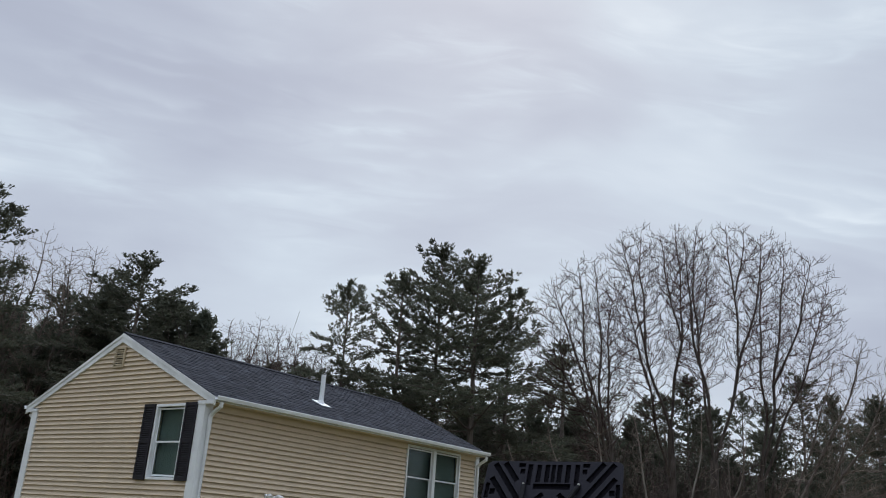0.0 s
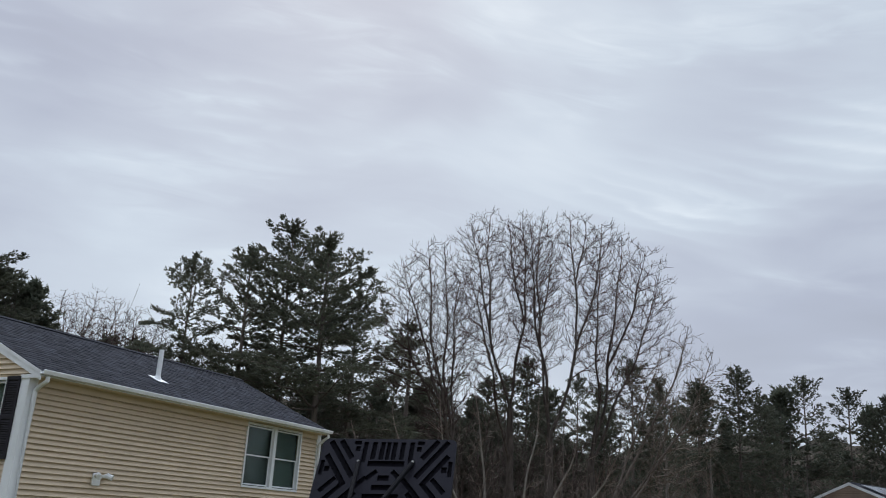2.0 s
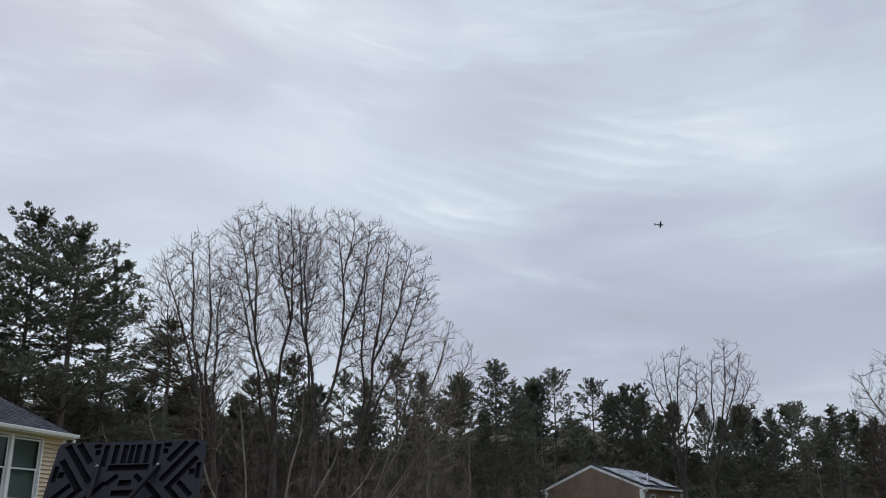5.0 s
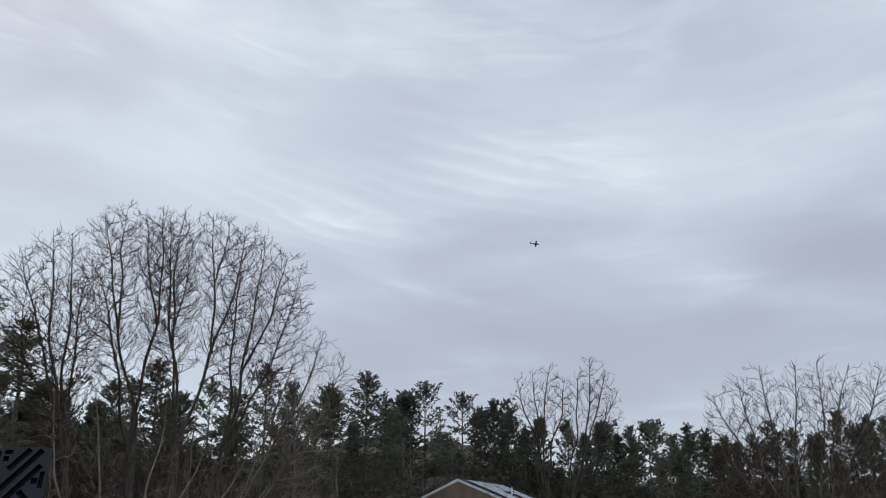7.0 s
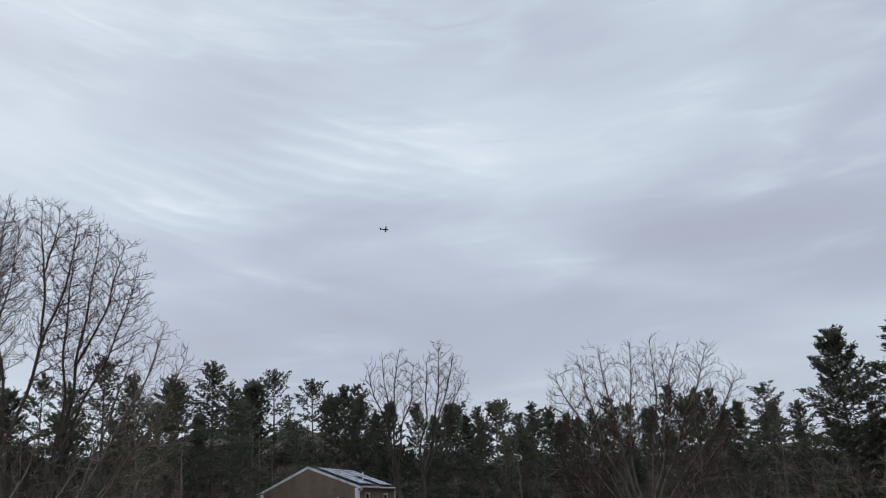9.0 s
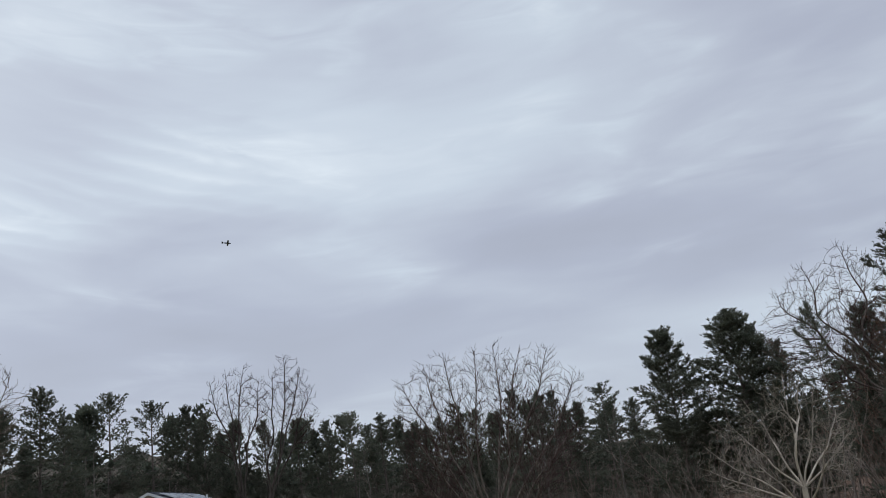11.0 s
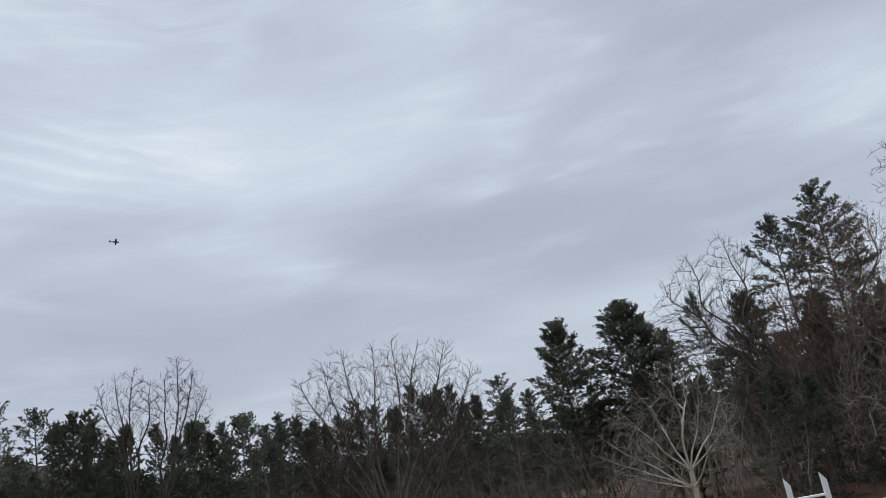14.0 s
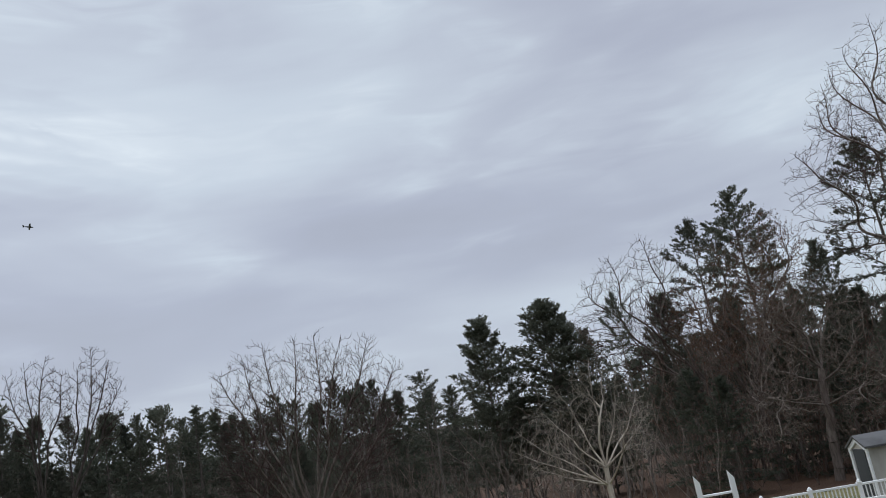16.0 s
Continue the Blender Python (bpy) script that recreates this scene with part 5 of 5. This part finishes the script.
# the pale tree by the pool
PD = 31.0
bare_tree("pale_tree", place(74.0, PD), 2.3, [(74.4, 5.9, PD, 1.0), (75.2, 5.2, PD + 1, 1.35), (73.2, 5.4, PD + 1, 1.25), (71.8, 4.6, PD + 1, 0.95), (75.9, 4.6, PD, 0.95), (70.6, 3.4, PD - 1, 0.9), (69.0, 2.2, PD, 0.85), (68.4, 1.0, PD, 0.8), (69.6, -0.2, PD - 1, 0.7), (77.6, 2.2, PD, 0.9), (77.0, 3.6, PD + 2, 0.9), (71.4, 1.4, PD - 2, 0.8), (76.0, 2.0, PD - 2, 0.8)],
          "pale-barked bare tree with long spreading limbs", 44, M_TWIG_PALE, 0.105, fine=0.0070, bark_mat=M_PALE_BARK, lobe=0.85, lobe_h=0.40, fill=28.0, kill=0.21, step=0.16, lift=0.06, bow=0.12, wob=0.09, stout=1.25, spur_len=0.24)
# oaks and other bare trees at the wood's edge
OAK = dict(fine=0.0105, wob=0.20, bow=0.34, lift=0.06, inertia=0.18, lobe=1.8, lobe_h=0.32, fill=21.0, kill=0.30, step=0.22, stout=1.3)
bare_tree("oak_tree", place(81.2, 47), 5.0, [(75.2, 10.5, 47, 1.0), (76.9, 11.8, 46, 1.0), (79.2, 12.5, 47, 1.0), (76.6, 8.2, 45, 0.9), (78.4, 9.6, 46, 1.0)], "bare oak with wide arching limbs", 45, M_TWIG, 0.24, **OAK)
bare_tree("oak_tree", place(84.0, 46), 4.0, [(81.0, 9.5, 46, 1.0), (83.5, 11.4, 45, 1.0), (86.9, 12.7, 47, 1.0), (87.8, 11.6, 46, 1.0), (86.0, 9.0, 44, 0.9), (82.2, 7.6, 44, 0.9)], "bare oak holding some brown leaves", 46, M_TWIG_RUST, 0.24, dead_leaf=3, **{**OAK, "lift": 0.2})
bare_tree("oak_tree", place(98.2, 42), 8.0, [(95.8, 21.4, 42, 1.0), (92.9, 19.6, 42, 1.0), (91.6, 17.6, 41, 1.0), (92.2, 18.8, 43, 1.0), (99.2, 22.0, 43, 1.0), (89.6, 15.2, 40, 0.9), (94.0, 20.4, 41, 1.0)], "tall spreading bare oak", 47, M_TWIG, 0.34, bark_mat=M_BARK, **{**OAK, "stout": 1.7, "fill": 15.0, "fine": 0.0100, "wob": 0.26, "inertia": 0.12, "bow": 0.42, "lobe": 1.5})
bare_tree("oak_tree", place(87.1, 40), 4.5, [(84.6, 3.6, 40, 0.9), (88.8, 8.0, 41, 1.0), (86.6, 8.6, 40, 1.0), (90.6, 4.4, 39, 0.9), (83.8, 2.0, 38, 0.7), (91.5, 2.2, 38, 0.7), (85.4, 6.4, 39, 1.0)], "stout bare oak behind the pool fence", 48, M_TWIG_TAN, 0.18, lean=(0, -0.45), **{**OAK, "lobe_h": 0.4})
# bare trees behind the house
for i, (az, el, dist) in enumerate(((-25.2, 16.3, 56), (-22.3, 15.9, 58), (-27.5, 14.5, 56), (-11.6, 13.0, 62), (-9.2, 12.2, 62), (-13.4, 12.6, 60), (-7.4, 11.2, 63), (-10.5, 12.4, 60))):
    bare_tree("bare_tree", place(az, dist), 6.0, [(az - 1.7, el - 1.0, dist, 1.0), (az, el, dist + 1, 1.0), (az + 1.5, el - 0.7, dist - 1, 0.95), (az + 0.6, el - 2.0, dist, 0.7)], "slender bare woodland tree", 51 + i, M_TWIG_TAN if i < 3 else M_TWIG, 0.17, fine=0.0125, lobe=1.8, lobe_h=0.36, fill=11.0, kill=0.35, step=0.27, stout=1.2, wob=0.08, lift=0.12, inertia=0.3)

# ---------------------------------------------------------------- the wood behind: uncounted trunks, boughs and brush
SKYLINE = [(-34, 12.5), (-24, 12.0), (-14.5, 10.8), (-8.6, 9.6), (-6, 9.0), (-2.4, 8.6), (5, 8.2), (10, 8.0), (15, 8.0), (22, 8.4), (29, 9.0), (37, 8.4), (43, 7.3), (48, 6.8), (55, 6.4), (60, 6.4), (64, 6.0), (70, 5.2), (76, 5.0), (80, 6.5), (86, 7.8), (93, 7.0), (100, 8)]


def skyline(az):
    return float(np.interp(az, [a for a, _ in SKYLINE], [e for _, e in SKYLINE]))


def edge(az):
    return float(np.interp(az, [-34, -5, 10, 25, 33, 45, 55, 66, 78, 90, 100], [50, 54, 56, 58, 76, 80, 70, 58, 50, 46, 46]))


# distant wooded rise that closes the view between the trunks
bm = bmesh.new()
rows_ = []
for i in range(1441):
    az = -180 + i * 0.25
    wob = 0.3 * math.sin(i * 0.31) + 0.5 * noise.noise((i * 0.21, 3.1, 0))
    el = (skyline(az) * float(np.interp(az, [13, 19, 25, 36, 44, 66, 78], [0.86, 0.56, 0.66, 0.68, 0.50, 0.46, 0.60])) if -36 <= az <= 101 else 7.0) + wob
    rows_.append([bm.verts.new(place(az, d_, z_)) for d_, z_ in ((150, -0.2), (153, height(el * 0.8, 153)), (160, height(el, 160)), (175, -0.2))])
for a_, b_ in zip(rows_, rows_[1:]):
    for k in range(3):
        bm.faces.new((a_[k], a_[k + 1], b_[k + 1], b_[k])[::-1])
rise = new("backdrop", solid("backdrop", bm, M_FAR_WOOD))
tagged(rise, "distant wooded rise in dull brown and green", "backdrop", kind="structure")
R = random.Random(77)
rng = np.random.RandomState(77)
low_kinds = [pine_shape(200 + i, h=16.0, crown=c_, reach=w_, gap=1.3, dense=0.8, ragged=0.3, top_round=t_, blades=2, tuft=0.60, width=0.13, puff=0.25, step=0.75) for i, (c_, w_, t_) in enumerate(((0.2, 3.6, 0.7), (0.35, 3.4, 0.5), (0.04, 4.0, 0.9), (0.1, 3.4, 0.8), (0.4, 3.0, 0.5), (0.0, 3.8, 0.9)))]
nv, tv = [], []
for i in range(150):
    az = -36 + 137 * (i + R.random()) / 150
    dist = edge(az) + R.uniform(4, 34)
    el = skyline(az) * R.uniform(0.5, 1.05)
    g, v_ = low_kinds[R.randrange(6)]
    s = height(el, dist) / 16.0
    a = R.uniform(0, 6.28)
    rot = np.array([[math.cos(a), -math.sin(a), 0], [math.sin(a), math.cos(a), 0], [0, 0, 1]])
    p = np.array(place(az, dist))
    if not (17 < az < 37 and i % 3 == 0):
        nv.append(v_ @ rot.T * s + p)
    segs = np.array(g.thick + g.thin[::22])
    segs[:, :3], segs[:, 3:6], segs[:, 6:] = segs[:, :3] @ rot.T * s + p, segs[:, 3:6] @ rot.T * s + p, segs[:, 6:] * s
    tv.append(segs)
nv = np.concatenate(nv)
woods = new("far_woods", raw_mesh("far_woods", nv, np.arange(len(nv)).reshape(-1, 3), M_NEEDLE_DARK))
tagged(woods, "deep wood of dark pines behind the first trees", "woods", kind="stuff")
trunks = new("far_trunks", limbs_mesh("far_trunks", np.concatenate(tv), M_PINE_BARK, 3))
tagged(trunks, "grey brown trunks and boughs deep in the wood", "woods", kind="stuff")


def brush_segments(seed, n, az0, az1, near, far_, h0, h1, fine, stem=0.0042, twigs=(5, 3)):
    """Thin woody stems with side twigs in a belt of the plan."""
    g = Grower(seed)
    for i in range(n):
        az = az0 + (az1 - az0) * (i + g.r.random()) / n
        dist = edge(az) + g.r.uniform(near, far_)
        h = g.r.uniform(h0, h1)
        foot = place(az, dist, -0.05)
        for k in range(g.r.choice((1, 2, 3))):
            way_ = Vector((g.r.gauss(0, 0.24), g.r.gauss(0, 0.24), 1))
            pts = g.path(foot, way_, h * g.r.uniform(0.7, 1.0), stem * h + fine, fine, 6, 0.14, 0.06)
            g.sprout(pts, 1, h * 0.30, twigs, 0.7, 0.05, fine, 0.2)
    return g.thick + g.thin


brush = new("undergrowth", limbs_mesh("undergrowth", brush_segments(88, 170, -36, 100, -6, 10, 3.0, 8.5, 0.010), M_BRUSH, 3))
tagged(brush, "tangle of reddish brown bare saplings", "undergrowth", kind="stuff")
brush2 = new("saplings", limbs_mesh("saplings", brush_segments(89, 170, -36, 100, 0, 18, 7, 12.5, 0.011), M_TWIG_TAN, 3))
tagged(brush2, "grey tan bare saplings among the pines", "undergrowth", kind="stuff")
brush3 = new("thicket", limbs_mesh("thicket", brush_segments(90, 85, 79, 100, -4, 7, 7, 11.5, 0.009, 0.0022, (7, 5)), M_TWIG_RUST, 3))
tagged(brush3, "tall brown thicket behind the pool fence", "undergrowth", kind="stuff")
brush4 = new("bare_wood", limbs_mesh("bare_wood", brush_segments(91, 130, -36, -12, 0, 16, 9.5, 15.0, 0.012), M_TWIG_BROWN, 3))
tagged(brush4, "grey brown bare wood behind the house", "woods", kind="stuff")

# slender pale trunks at the wood's edge
pole = Grower(7)
stem_ = pole.toward((0, 0, -0.1), (0.25, 0.1, 11.0), 0.13, 0.03, 9, 0.004, (0.2, 0.1, 0))
pole.sprout(stem_[4:], 1, 2.6, (8, 5), 0.8, 0.12, 0.009, 0.1)
first_pole = tree_thing("slender_tree", Matrix.Translation(place(31.9, 72)), "slender bare tree with a pale grey trunk", "tree", "slender bare trees",
                        [("trunk", limbs_mesh("trunk", pole.thick, M_PALE_TRUNK, 7), ""), ("crown", limbs_mesh("crown", pole.thin, M_TWIG_TAN, 3), "fine bare twigs")])
for az, dist, s in ((32.85, 70, 0.85), (31.6, 69, 0.95), (27.4, 60, 0.8), (24.9, 56, 0.75), (36.2, 74, 0.8)):
    copy_thing(first_pole, Matrix.Translation(place(az, dist)) @ pose(0, 0, 0, 1, -1.5, az * 40)).scale = (s, s, s)
R = random.Random(19)
for i in range(44):
    az = -33 + 132 * (i + R.random()) / 44
    t = copy_thing(first_pole, Matrix.Translation(place(az, edge(az) + R.uniform(-5, 5))) @ pose(0, 0, 0, R.gauss(0, 3), R.gauss(0, 3), R.uniform(0, 360)))
    s = min(R.uniform(0.6, 1.1), height(skyline(az) * 0.85, edge(az)) / 11.5)
    t.scale = (s, s, s)

# arching pale limbs low in front of the wood
bare_tree("arching_tree", place(14.6, 33), 1.2, [(5.0, 6.6, 33, 1.0), (7.6, 7.6, 34, 1.0), (10.6, 8.6, 33, 0.9), (17.0, 9.0, 34, 1.0), (19.6, 7.4, 33, 0.9), (22.2, 5.8, 32, 1.0), (6.2, 4.6, 32, 0.8), (12.8, 9.2, 34, 1.0)],
          "low bare tree with long pale arching limbs", 61, M_BRUSH, 0.13, fine=0.008, bark_mat=M_PALE_TRUNK, bow=0.35, lift=-0.02, wob=0.05, stout=1.4, lobe=0.9, lobe_h=0.4, fill=14.0, kill=0.28, step=0.2)
brush5 = new("young_wood", limbs_mesh("young_wood", brush_segments(92, 210, -9, 20, -4, 10, 8, 12.5, 0.011, 0.0036, (8, 4)), M_TWIG_MID, 3))
tagged(brush5, "dense brown young wood below the pines", "undergrowth", kind="stuff")
brush6 = new("shrub_belt", limbs_mesh("shrub_belt", brush_segments(93, 120, 18, 38, -24, 0, 3.5, 8.0, 0.008, 0.0032, (6, 4)), M_TWIG_BROWN, 3))
tagged(brush6, "pale brown shrubs and saplings at the lawn's end", "undergrowth", kind="stuff")

brush7 = new("low_brush", limbs_mesh("low_brush", brush_segments(94, 120, 38, 82, -14, -2, 2.5, 6.0, 0.008), M_TWIG_TAN, 3))
tagged(brush7, "grey brown brush along the wood's edge", "undergrowth", kind="stuff")
brush8 = new("brown_wood", limbs_mesh("brown_wood", brush_segments(95, 150, -17, -3, -4, 8, 10.5, 13.8, 0.013, 0.0034, (9, 4)), M_TWIG_MID, 3))
tagged(brush8, "brown bare wood behind the house", "woods", kind="stuff")
brush9 = new("twig_haze", limbs_mesh("twig_haze", brush_segments(96, 36, 80, 99, -10, -3, 5.0, 10.0, 0.008, 0.0016, (7, 5)), M_TWIG_BROWN, 3))
tagged(brush9, "fine pale brown saplings before the hemlocks", "undergrowth", kind="stuff")
